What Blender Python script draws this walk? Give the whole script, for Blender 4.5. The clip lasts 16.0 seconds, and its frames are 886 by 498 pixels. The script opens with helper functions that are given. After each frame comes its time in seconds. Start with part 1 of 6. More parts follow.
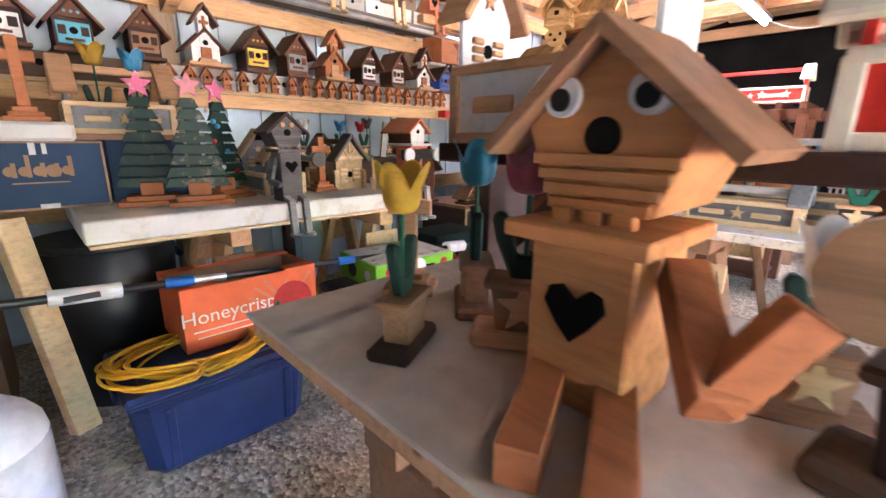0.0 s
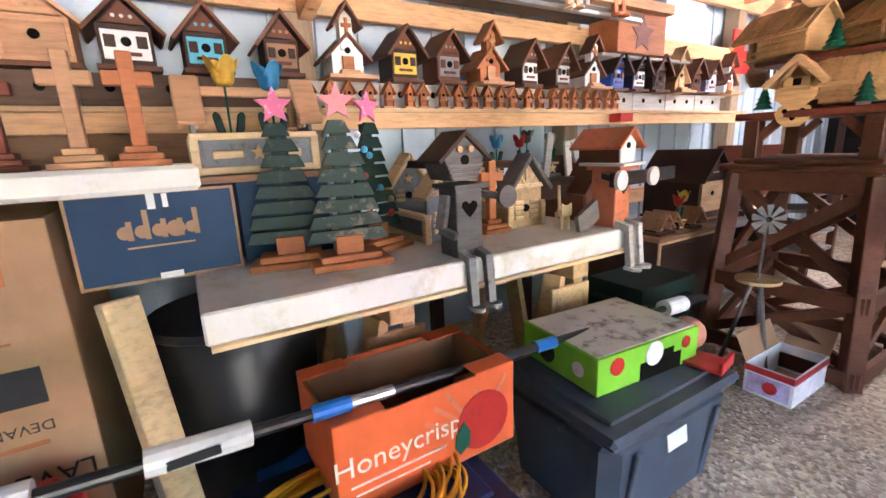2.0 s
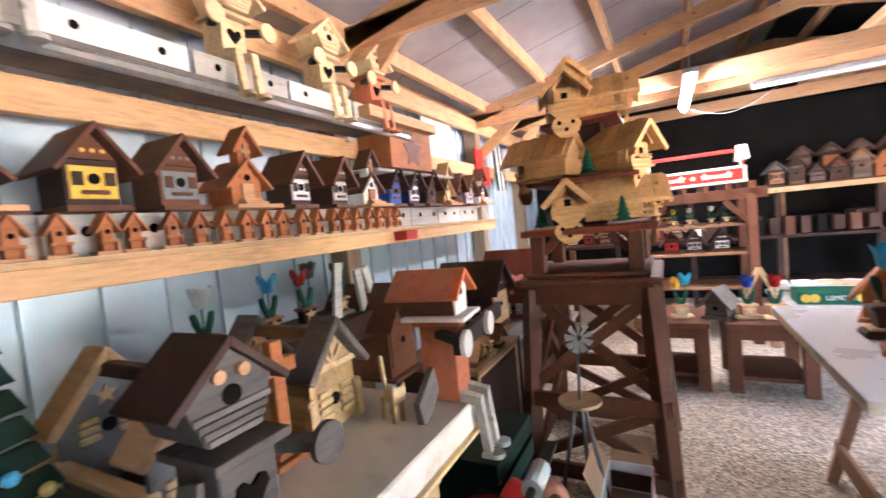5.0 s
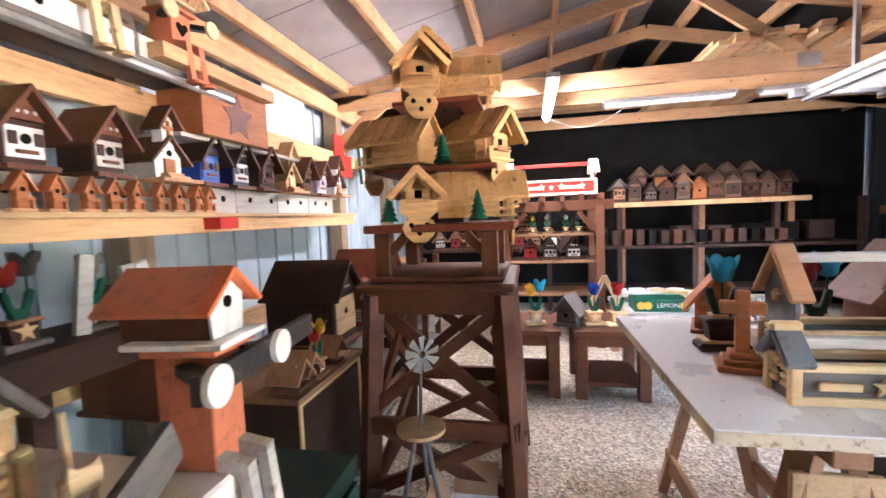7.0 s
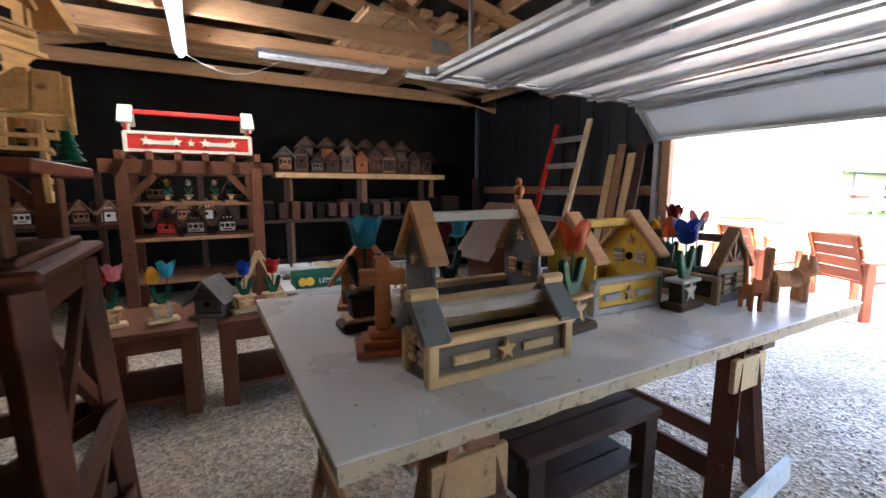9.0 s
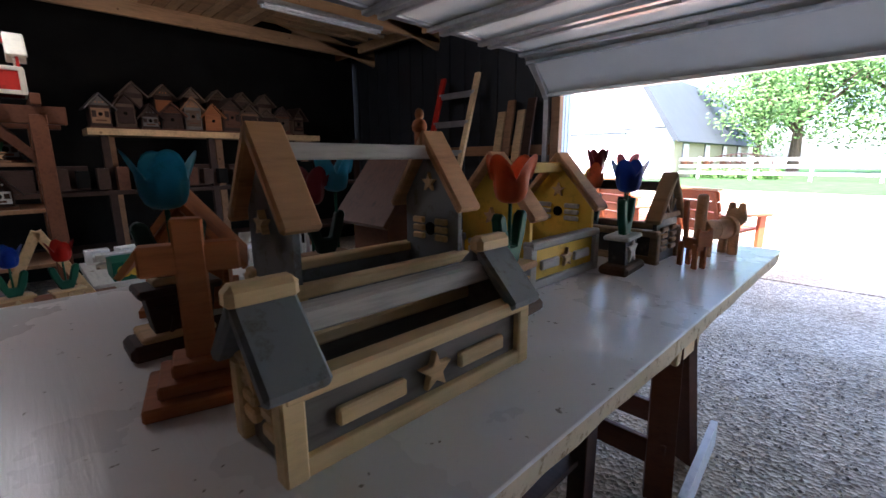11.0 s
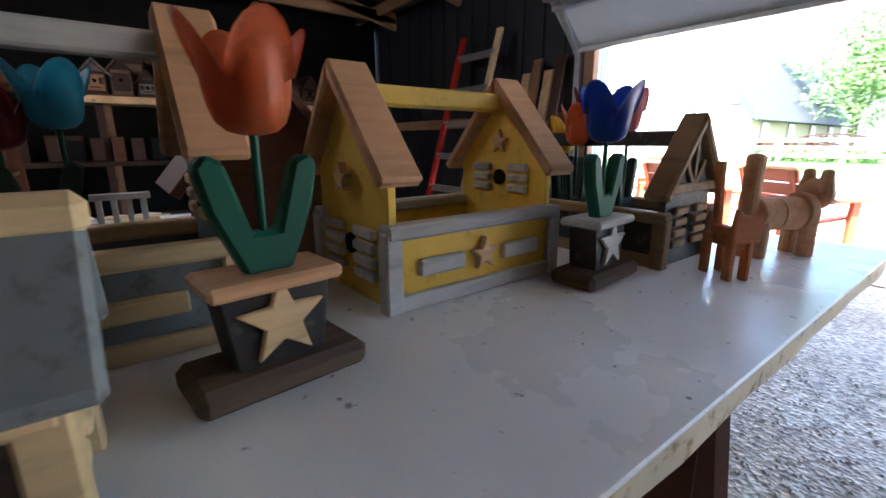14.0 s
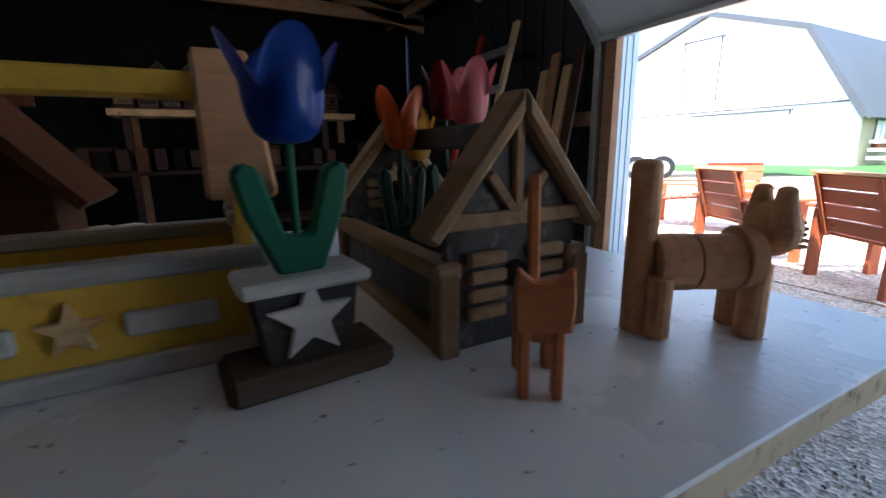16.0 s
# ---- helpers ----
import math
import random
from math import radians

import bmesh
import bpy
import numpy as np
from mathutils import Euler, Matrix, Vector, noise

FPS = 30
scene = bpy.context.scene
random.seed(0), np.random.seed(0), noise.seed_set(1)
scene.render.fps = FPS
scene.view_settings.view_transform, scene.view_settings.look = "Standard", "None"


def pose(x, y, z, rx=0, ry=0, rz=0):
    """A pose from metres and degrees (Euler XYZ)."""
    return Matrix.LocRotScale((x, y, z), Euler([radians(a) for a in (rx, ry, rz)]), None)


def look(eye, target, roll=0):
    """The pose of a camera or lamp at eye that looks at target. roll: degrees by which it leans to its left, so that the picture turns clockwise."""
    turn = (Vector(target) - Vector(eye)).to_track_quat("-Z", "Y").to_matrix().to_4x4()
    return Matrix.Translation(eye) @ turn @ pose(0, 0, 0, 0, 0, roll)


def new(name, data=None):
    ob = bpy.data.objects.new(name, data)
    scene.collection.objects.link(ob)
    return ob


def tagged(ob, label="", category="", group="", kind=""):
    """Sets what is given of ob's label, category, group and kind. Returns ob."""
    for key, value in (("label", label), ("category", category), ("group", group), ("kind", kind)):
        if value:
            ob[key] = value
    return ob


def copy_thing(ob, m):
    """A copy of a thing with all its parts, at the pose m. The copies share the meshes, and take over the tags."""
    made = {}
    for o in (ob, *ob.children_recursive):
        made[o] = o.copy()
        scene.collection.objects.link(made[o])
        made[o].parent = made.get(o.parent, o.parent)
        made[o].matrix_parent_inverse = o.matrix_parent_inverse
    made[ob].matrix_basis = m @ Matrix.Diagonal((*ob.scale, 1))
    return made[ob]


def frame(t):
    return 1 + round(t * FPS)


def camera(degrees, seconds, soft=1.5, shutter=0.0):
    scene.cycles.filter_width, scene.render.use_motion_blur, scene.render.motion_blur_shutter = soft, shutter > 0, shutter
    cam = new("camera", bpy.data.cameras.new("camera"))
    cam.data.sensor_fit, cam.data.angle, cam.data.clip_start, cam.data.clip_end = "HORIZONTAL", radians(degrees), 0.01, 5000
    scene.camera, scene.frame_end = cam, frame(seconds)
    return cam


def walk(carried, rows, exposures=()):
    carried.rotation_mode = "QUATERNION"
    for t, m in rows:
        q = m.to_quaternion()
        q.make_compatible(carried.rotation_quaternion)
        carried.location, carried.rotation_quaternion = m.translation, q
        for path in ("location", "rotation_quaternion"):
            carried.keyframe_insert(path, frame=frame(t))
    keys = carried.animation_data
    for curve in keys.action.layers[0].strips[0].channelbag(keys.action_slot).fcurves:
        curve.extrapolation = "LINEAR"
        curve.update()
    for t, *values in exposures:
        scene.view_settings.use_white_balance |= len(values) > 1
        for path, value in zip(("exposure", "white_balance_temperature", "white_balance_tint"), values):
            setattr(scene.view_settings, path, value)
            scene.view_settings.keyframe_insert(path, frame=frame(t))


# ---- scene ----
cam = camera(91.7, 16.0, shutter=0.35)
PATH = [
    (0, (0.887, 0.313, 1.15), (-0.501, 1.662, 0.649), 0.7),
    (0.5, (0.657, 0.341, 1.14), (-0.749, 1.676, 0.65), 2.0),
    (1, (0.463, 0.353, 1.189), (-0.99, 1.638, 0.703), 1.8),
    (1.5, (0.235, 0.383, 1.195), (-1.395, 1.441, 0.723), -0.9),
    (2, (0.075, 0.443, 1.208), (-1.601, 1.431, 0.745), -2.5),
    (2.5, (-0.096, 0.474, 1.224), (-1.729, 1.534, 0.766), -3.6),
    (3, (-0.252, 0.48, 1.269), (-1.827, 1.639, 0.848), -2.8),
    (3.5, (-0.39, 0.566, 1.339), (-2.049, 1.648, 1.06), -3.0),
    (4, (-0.441, 0.669, 1.394), (-2.127, 1.74, 1.3), -4.9),
    (4.5, (-0.437, 0.758, 1.407), (-1.817, 2.201, 1.297), -6.3),
    (5, (-0.478, 0.807, 1.39), (-1.406, 2.575, 1.276), -5.7),
    (7.5, (-0.437, 1.372, 1.312), (-0.536, 3.363, 1.158), -0.9),
    (8, (-0.41, 1.499, 1.283), (0.021, 3.445, 1.112), 0.4),
    (8.5, (-0.314, 1.583, 1.263), (0.54, 3.378, 1.045), 0.7),
    (9, (-0.178, 1.709, 1.236), (0.78, 3.443, 0.96), 0.0),
    (9.5, (-0.067, 1.813, 1.206), (1.021, 3.458, 0.878), -0.4),
    (10, (-0.018, 1.951, 1.177), (1.264, 3.438, 0.793), -0.3),
    (12.5, (0.342, 2.204, 1.073), (1.732, 3.581, 0.66), -0.4),
    (13, (0.469, 2.243, 1.052), (1.792, 3.675, 0.607), -0.5),
    (13.5, (0.576, 2.265, 1.046), (1.883, 3.701, 0.567), 0.1),
    (14, (0.703, 2.227, 1.035), (1.876, 3.773, 0.551), -0.2),
    (14.5, (0.84, 2.156, 1.046), (1.79, 3.848, 0.562), -0.9),
    (15, (0.973, 2.155, 1.028), (1.885, 3.871, 0.558), -1.0),
    (15.5, (1.161, 2.205, 1.031), (2.072, 3.928, 0.582), -1.6),
    (16, (1.314, 2.212, 1.024), (2.228, 3.933, 0.574), -1.0),
]
EXPOSE = [(0, 5.8, 5950, 25), (0.5, 6.05, 5950, 25), (1.5, 6.0, 5850, 24), (3, 6.0, 5900, 24), (5, 5.95, 5850, 22), (7.5, 6.0, 5800, 18), (8.5, 5.0, 5900, 15), (9.5, 3.8, 5750, 13), (10, 3.4, 5700, 14), (12.5, 3.2, 5800, 19), (13, 3.15, 5750, 17), (13.5, 3.4, 5700, 15), (14.5, 4.0, 5750, 13), (15, 3.8, 5700, 11), (15.5, 3.1, 5700, 10), (16, 2.6, 5550, 9)]
walk(cam, [(t, look(eye, target, roll)) for t, eye, target, roll in PATH], EXPOSE)

# ---- world, sun, lamps ----
world = bpy.data.worlds.new("sky")
scene.world = world
world.use_nodes = True
wn = world.node_tree
sky = wn.nodes.new("ShaderNodeTexSky")
sky.sky_type, sky.sun_disc = "NISHITA", False
sky.sun_elevation, sky.sun_rotation = radians(63), radians(-110)
wn.links.new(sky.outputs[0], wn.nodes["Background"].inputs[0])
wn.nodes["Background"].inputs[1].default_value = 0.15
sky.dust_density = 3.0
sun_data = bpy.data.lights.new("sun", "SUN")
sun_data.energy, sun_data.angle, sun_data.color = 3.6, radians(0.5), (1.0, 0.95, 0.87)
sun = new("sun", sun_data)
sun.matrix_world = look((-13, -5, 27.5), (0, 0, 0))


# ---- materials ----
def base_mat(name, rough=0.6, metal=0.0):
    m = bpy.data.materials.new(name)
    m.use_nodes = True
    b = m.node_tree.nodes["Principled BSDF"]
    b.inputs["Roughness"].default_value, b.inputs["Metallic"].default_value = rough, metal
    b.inputs["Specular IOR Level"].default_value = 0.5 if rough < 0.45 or metal else (0.3 if rough < 0.65 else 0.12)
    return m, m.node_tree, b


def ramp(nt, fac, stops):
    r = nt.nodes.new("ShaderNodeValToRGB")
    el = r.color_ramp.elements
    while len(el) < len(stops):
        el.new(0.5)
    for e, (p, c) in zip(el, stops):
        e.position, e.color = p, (*c, 1)
    nt.links.new(fac, r.inputs[0])
    return r.outputs[0]


def coords(nt, scale, stretch=(1, 1, 1)):
    tc, mp = nt.nodes.new("ShaderNodeTexCoord"), nt.nodes.new("ShaderNodeMapping")
    mp.inputs["Scale"].default_value = [scale * s for s in stretch]
    nt.links.new(tc.outputs["Object"], mp.inputs[0])
    return mp.outputs[0]


def noise_tex(nt, vec, scale=1.0, detail=4.0, rough=0.55):
    n = nt.nodes.new("ShaderNodeTexNoise")
    n.inputs["Scale"].default_value, n.inputs["Detail"].default_value, n.inputs["Roughness"].default_value = scale, detail, rough
    nt.links.new(vec, n.inputs["Vector"])
    return n.outputs[0]


def bump(nt, b, height, strength=0.3, distance=0.004):
    k = nt.nodes.new("ShaderNodeBump")
    k.inputs["Strength"].default_value, k.inputs["Distance"].default_value = strength, distance
    nt.links.new(height, k.inputs["Height"])
    nt.links.new(k.outputs[0], b.inputs["Normal"])


def vary(nt, colour, b, amount=0.18):
    """Each piece a little lighter or darker than its neighbour."""
    info, hsv, mr = nt.nodes.new("ShaderNodeObjectInfo"), nt.nodes.new("ShaderNodeHueSaturation"), nt.nodes.new("ShaderNodeMapRange")
    mr.inputs["To Min"].default_value, mr.inputs["To Max"].default_value = 1 - amount, 1 + amount
    nt.links.new(info.outputs["Random"], mr.inputs["Value"])
    nt.links.new(mr.outputs[0], hsv.inputs["Value"])
    nt.links.new(colour, hsv.inputs["Color"])
    nt.links.new(hsv.outputs[0], b.inputs["Base Color"])


def wood(name, col, rough=0.6, grain=0.45, knots=True, along="y", amount=0.16):
    """Sawn wood: long grain, blotches and a few knots."""
    m, nt, b = base_mat(name, rough)
    st = {"x": (0.12, 1, 1), "y": (1, 0.12, 1), "z": (1, 1, 0.12)}[along]
    fine = noise_tex(nt, coords(nt, 70, st), 1, 6, 0.65)
    broad = noise_tex(nt, coords(nt, 9, st), 1, 3)
    mix = nt.nodes.new("ShaderNodeMath")
    mix.operation = "MULTIPLY_ADD"
    mix.inputs[1].default_value = 0.55
    nt.links.new(fine, mix.inputs[0])
    half = nt.nodes.new("ShaderNodeMath")
    half.operation = "MULTIPLY"
    half.inputs[1].default_value = 0.45
    nt.links.new(broad, half.inputs[0])
    nt.links.new(half.outputs[0], mix.inputs[2])
    dark, light = [c * (1 - grain) for c in col], [min(1, c * (1 + grain * 0.5)) for c in col]
    colour = ramp(nt, mix.outputs[0], [(0.3, dark), (0.5, col), (0.72, light)])
    if knots:
        v = nt.nodes.new("ShaderNodeTexVoronoi")
        v.inputs["Scale"].default_value = 1
        nt.links.new(coords(nt, 7, (1, 0.5, 1)), v.inputs["Vector"])
        spot = ramp(nt, v.outputs["Distance"], [(0.04, (0.25, 0.18, 0.14)), (0.1, (1, 1, 1))])
        mx = nt.nodes.new("ShaderNodeMix")
        mx.data_type, mx.blend_type = "RGBA", "MULTIPLY"
        mx.inputs[0].default_value = 0.8
        nt.links.new(colour, mx.inputs[6])
        nt.links.new(spot, mx.inputs[7])
        colour = mx.outputs[2]
    vary(nt, colour, b, amount)
    bump(nt, b, mix.outputs[0], 0.55, 0.002)
    return m


def paint(name, col, rough=0.5, wear=0.25, bare=None, scale=25.0):
    """Brushed paint, thin and scuffed in places."""
    m, nt, b = base_mat(name, rough)
    n = noise_tex(nt, coords(nt, scale, (1, 1, 1)), 1, 6, 0.7)
    under = bare or [c * (1 - wear) for c in col]
    colour = ramp(nt, n, [(0.34, under), (0.46, col), (0.7, [min(1, c * 1.06) for c in col])])
    vary(nt, colour, b, 0.06)
    bump(nt, b, n, 0.25, 0.001)
    return m


def plain(name, col, rough=0.5, metal=0.0, var=0.12, scale=18.0):
    m, nt, b = base_mat(name, rough, metal)
    n = noise_tex(nt, coords(nt, scale), 1, 4)
    nt.links.new(ramp(nt, n, [(0.3, [c * (1 - var) for c in col]), (0.7, [min(1, c * (1 + var)) for c in col])]), b.inputs["Base Color"])
    bump(nt, b, n, 0.12, 0.001)
    return m


def gravel_mat(name, light=1.2):
    m, nt, b = base_mat(name, 0.9)
    v = nt.nodes.new("ShaderNodeTexVoronoi")
    v.inputs["Scale"].default_value = 1
    nt.links.new(coords(nt, 55), v.inputs["Vector"])
    n = noise_tex(nt, coords(nt, 1.3), 1, 4)
    stone = ramp(nt, v.outputs["Color"], [(0.15, (0.3 * light, 0.25 * light, 0.2 * light)), (0.5, (0.48 * light, 0.405 * light, 0.315 * light)), (0.85, (0.64 * light, 0.56 * light, 0.45 * light))])
    dust = ramp(nt, n, [(0.35, (0.72, 0.68, 0.62)), (0.65, (1, 1, 1))])
    mx = nt.nodes.new("ShaderNodeMix")
    mx.data_type, mx.blend_type = "RGBA", "MULTIPLY"
    mx.inputs[0].default_value = 1
    nt.links.new(stone, mx.inputs[6])
    nt.links.new(dust, mx.inputs[7])
    nt.links.new(mx.outputs[2], b.inputs["Base Color"])
    bump(nt, b, v.outputs["Distance"], 0.9, 0.012)
    return m


def emitter(name, col, power):
    m, nt, b = base_mat(name)
    b.inputs["Emission Color"].default_value = (*col, 1)
    b.inputs["Emission Strength"].default_value = power
    return m


CEDAR = wood("cedar", (0.42, 0.15, 0.055))
HONEY = wood("honey_pine", (0.6, 0.36, 0.15), grain=0.45)
TRIMB = wood("brown_log", (0.27, 0.175, 0.1), 0.65, 0.45)
CEDAR_O = wood("orange_cedar", (0.56, 0.25, 0.09))
CEDAR_L = wood("light_cedar", (0.55, 0.31, 0.16))
PINE = wood("pine", (0.62, 0.42, 0.22))
PINE_L = wood("pale_pine", (0.74, 0.55, 0.31))
LOG = wood("barked_log", (0.68, 0.5, 0.27), grain=0.3)
OAK = wood("brown_wood", (0.3, 0.16, 0.085))
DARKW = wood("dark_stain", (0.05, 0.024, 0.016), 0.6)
BROWN = wood("brown_stain", (0.125, 0.046, 0.022), 0.55)
RED_ST = wood("redwood_stain", (0.18, 0.045, 0.022), 0.5)
GREYW = wood("weathered_grey", (0.17, 0.155, 0.145), 0.8, 0.45)
GREYM = wood("mid_grey_board", (0.29, 0.28, 0.27), 0.75, 0.4)
GREYL = wood("pale_weathered_board", (0.5, 0.48, 0.45), 0.8, 0.4)
TRUSS = wood("rafter_pine", (0.56, 0.34, 0.175), along="x")
POTB = wood("weathered_brown", (0.14, 0.095, 0.068), 0.75, 0.5)
GIRT = wood("girt_pine", (0.66, 0.4, 0.2))
POSTW = wood("post_wood", (0.27, 0.2, 0.13), along="z")
CHAR = paint("charcoal_paint", (0.035, 0.03, 0.03), 0.55, bare=(0.12, 0.1, 0.09))
GREYP = paint("grey_paint", (0.2, 0.215, 0.225), 0.6, bare=(0.13, 0.12, 0.11))
WHITE = paint("white_paint", (0.78, 0.78, 0.76), 0.5, 0.15)
CREAM = paint("cream_paint", (0.72, 0.68, 0.55), 0.5, 0.15)
YELLOW = paint("yellow_paint", (0.72, 0.47, 0.06), 0.5, 0.25)
SKYB = paint("sky_blue_paint", (0.08, 0.42, 0.72), 0.4)
TEALB = paint("turquoise_paint", (0.07, 0.42, 0.58), 0.4)
COBALT = paint("cobalt_paint", (0.015, 0.07, 0.38), 0.3)
NAVY = paint("navy_paint", (0.012, 0.016, 0.07), 0.3)
ORANGE = paint("orange_paint", (0.72, 0.17, 0.05), 0.4)
SALMON = paint("salmon_paint", (0.62, 0.2, 0.1), 0.5, bare=(0.4, 0.15, 0.09))
REDP = paint("red_paint", (0.5, 0.03, 0.02), 0.45)
PINK = paint("pink_paint", (0.72, 0.28, 0.31), 0.5)
MAROON = paint("maroon_paint", (0.2, 0.012, 0.025), 0.35)
PINKM = paint("marbled_pink", (0.7, 0.16, 0.3), 0.45, bare=(0.85, 0.6, 0.66), scale=40)
GREEN = paint("leaf_green_paint", (0.004, 0.085, 0.048), 0.55)
GREEND = paint("dark_green_paint", (0.008, 0.03, 0.022), 0.6)
PINEGREEN = paint("tree_green_paint", (0.014, 0.036, 0.028), 0.6, bare=(0.05, 0.07, 0.055))
TREEWORN = paint("worn_green_paint", (0.055, 0.08, 0.065), 0.7, bare=(0.26, 0.22, 0.16), scale=14)
BLACK = plain("black_plastic", (0.012, 0.012, 0.013), 0.4)
# near-black for shapes laid on uncut fronts, painting the shade inside holes
DARK = plain("hole_shade", (0.006, 0.005, 0.004), 0.9)
FOAM = paint("foam_slab", (0.82, 0.8, 0.75), 0.75, 0.2, bare=(0.7, 0.64, 0.5), scale=7)
TABLEW, nt, b = base_mat("white_tabletop", 0.3)
streak = noise_tex(nt, coords(nt, 60, (1, 0.06, 1)), 1, 5, 0.7)
blot = noise_tex(nt, coords(nt, 3), 1, 5)
speck = noise_tex(nt, coords(nt, 55), 1, 2)
mx = nt.nodes.new("ShaderNodeMix")
mx.data_type, mx.blend_type = "RGBA", "MULTIPLY"
mx.inputs[0].default_value = 1
nt.links.new(ramp(nt, blot, [(0.3, (0.85, 0.86, 0.87)), (0.7, (0.9, 0.91, 0.92))]), mx.inputs[6])
nt.links.new(ramp(nt, speck, [(0.24, (0.35, 0.33, 0.31)), (0.29, (1, 1, 1))]), mx.inputs[7])
nt.links.new(mx.outputs[2], b.inputs["Base Color"])
nt.links.new(ramp(nt, blot, [(0.3, (0.24, 0.24, 0.24)), (0.7, (0.33, 0.33, 0.33))]), b.inputs["Roughness"])
bump(nt, b, streak, 0.28, 0.003)
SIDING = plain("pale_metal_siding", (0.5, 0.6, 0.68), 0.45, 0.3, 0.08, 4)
# shaded copy of the siding: the walls' darkness is in the base colour
SIDING_SHADE = plain("shaded_metal_siding", (0.035, 0.038, 0.044), 0.5, 0.3, 0.1, 4)
STEEL = plain("galvanised_steel", (0.55, 0.56, 0.57), 0.35, 0.85)
DOORP = plain("white_door_panel", (0.74, 0.74, 0.71), 0.5, 0.0, 0.05, 3)
CARD = plain("cardboard", (0.42, 0.26, 0.15), 0.85, 0, 0.1, 8)
BLUEBOX = plain("blue_printed_card", (0.009, 0.04, 0.095), 0.6, 0, 0.1, 8)
ORBOX = plain("orange_printed_card", (0.75, 0.15, 0.04), 0.55, 0, 0.1, 8)
LIMEBOX = plain("lime_printed_card", (0.2, 0.55, 0.03), 0.55, 0, 0.1, 8)
TUBBLUE = plain("blue_plastic_tub", (0.02, 0.035, 0.11), 0.45, 0, 0.2, 6)
TUBGREY = plain("grey_plastic_tub", (0.06, 0.075, 0.1), 0.5, 0, 0.2, 6)
CORD = plain("yellow_cord", (0.7, 0.36, 0.015), 0.5)
TOOLW = plain("white_plastic", (0.72, 0.73, 0.74), 0.4)
BLUEP = plain("blue_plastic", (0.01, 0.16, 0.6), 0.4)
REDPL = plain("red_plastic", (0.5, 0.02, 0.02), 0.4)
SKINP = plain("pink_plastic", (0.62, 0.28, 0.2), 0.5)
PAPER = plain("white_print", (0.8, 0.8, 0.78), 0.7)
STAINP = paint("stained_paper", (0.74, 0.71, 0.65), 0.8, 0.5, bare=(0.26, 0.19, 0.13), scale=11)
PURPLE = plain("lilac_print", (0.5, 0.42, 0.62), 0.6, 0, 0.3, 30)
GRAVEL = gravel_mat("gravel", 1.3)
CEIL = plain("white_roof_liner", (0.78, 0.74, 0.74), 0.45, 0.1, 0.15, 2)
# near-black: the unlit back of the workshop is put into this colour
DIM_BACK = plain("dim_back_shade", (0.01, 0.0095, 0.009), 0.9, 0, 0.3, 3)
EDGEF = paint("chipped_panel_edge", (0.66, 0.58, 0.43), 0.8, 0.3, bare=(0.33, 0.25, 0.15), scale=38)
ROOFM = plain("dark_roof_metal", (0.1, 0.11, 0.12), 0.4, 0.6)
TUBE = emitter("lit_tube", (1.0, 0.95, 0.89), 7)
GLASS = plain("tube_glass", (0.75, 0.78, 0.8), 0.2)
RUBBER = plain("tyre_rubber", (0.02, 0.02, 0.02), 0.8)
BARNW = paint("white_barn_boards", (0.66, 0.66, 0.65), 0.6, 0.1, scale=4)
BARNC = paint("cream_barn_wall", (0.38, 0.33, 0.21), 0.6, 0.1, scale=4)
BARNROOF = plain("grey_barn_roof", (0.055, 0.06, 0.068), 0.6, 0.2, 0.08, 1)
LEAF = plain("leaf", (0.1, 0.19, 0.045), 0.6, 0, 0.4, 3)
BARK = wood("bark", (0.12, 0.09, 0.065), 0.9, 0.5, along="z")
REDCH = wood("orange_red_stain", (0.4, 0.1, 0.035), 0.5, 0.3)
LAWN = plain("lawn_grass", (0.045, 0.1, 0.028), 0.9, 0, 0.35, 2)
PALE_FLOOR = plain("pale_board", (0.6, 0.52, 0.43), 0.7)


# ---- shapes ----
def bx(bm, c, s, r=(0, 0, 0)):
    m = pose(*c, *r) @ Matrix.Diagonal((*s, 1))
    return bmesh.ops.create_cube(bm, size=1, matrix=m)["verts"]


def cyl(bm, c, r, h, seg=14, rot=(0, 0, 0), r2=None):
    return bmesh.ops.create_cone(bm, cap_ends=True, segments=seg, radius1=r, radius2=r if r2 is None else r2, depth=h, matrix=pose(*c, *rot))["verts"]


def ball(bm, c, s, u=12, v=8):
    return bmesh.ops.create_uvsphere(bm, u_segments=u, v_segments=v, radius=1, matrix=pose(*c) @ Matrix.Diagonal((*s, 1)))["verts"]


def prism(bm, pts, x0, x1, m=None):
    """A flat outline of (y, z) points, extruded along x."""
    a = [bm.verts.new((x0, y, z)) for y, z in pts]
    b = [bm.verts.new((x1, y, z)) for y, z in pts]
    n = len(pts)
    bm.faces.new(a)
    bm.faces.new(b[::-1])
    for i in range(n):
        bm.faces.new((a[(i + 1) % n], a[i], b[i], b[(i + 1) % n]))
    if m is not None:
        bmesh.ops.transform(bm, matrix=m, verts=a + b)
    return a + b


def strut(bm, a, b, w, d=None):
    """A square timber from a to b."""
    a, b = Vector(a), Vector(b)
    q = (b - a).to_track_quat("X", "Z").to_matrix().to_4x4()
    m = Matrix.Translation((a + b) / 2) @ q @ Matrix.Diagonal(((b - a).length, w, d or w, 1))
    return bmesh.ops.create_cube(bm, size=1, matrix=m)["verts"]


def star_pts(r, cy=0.0, cz=0.0, inner=0.42, turn=0.0):
    return [(cy + (r if i % 2 == 0 else r * inner) * math.sin(turn + i * math.pi / 5), cz + (r if i % 2 == 0 else r * inner) * math.cos(turn + i * math.pi / 5)) for i in range(10)]


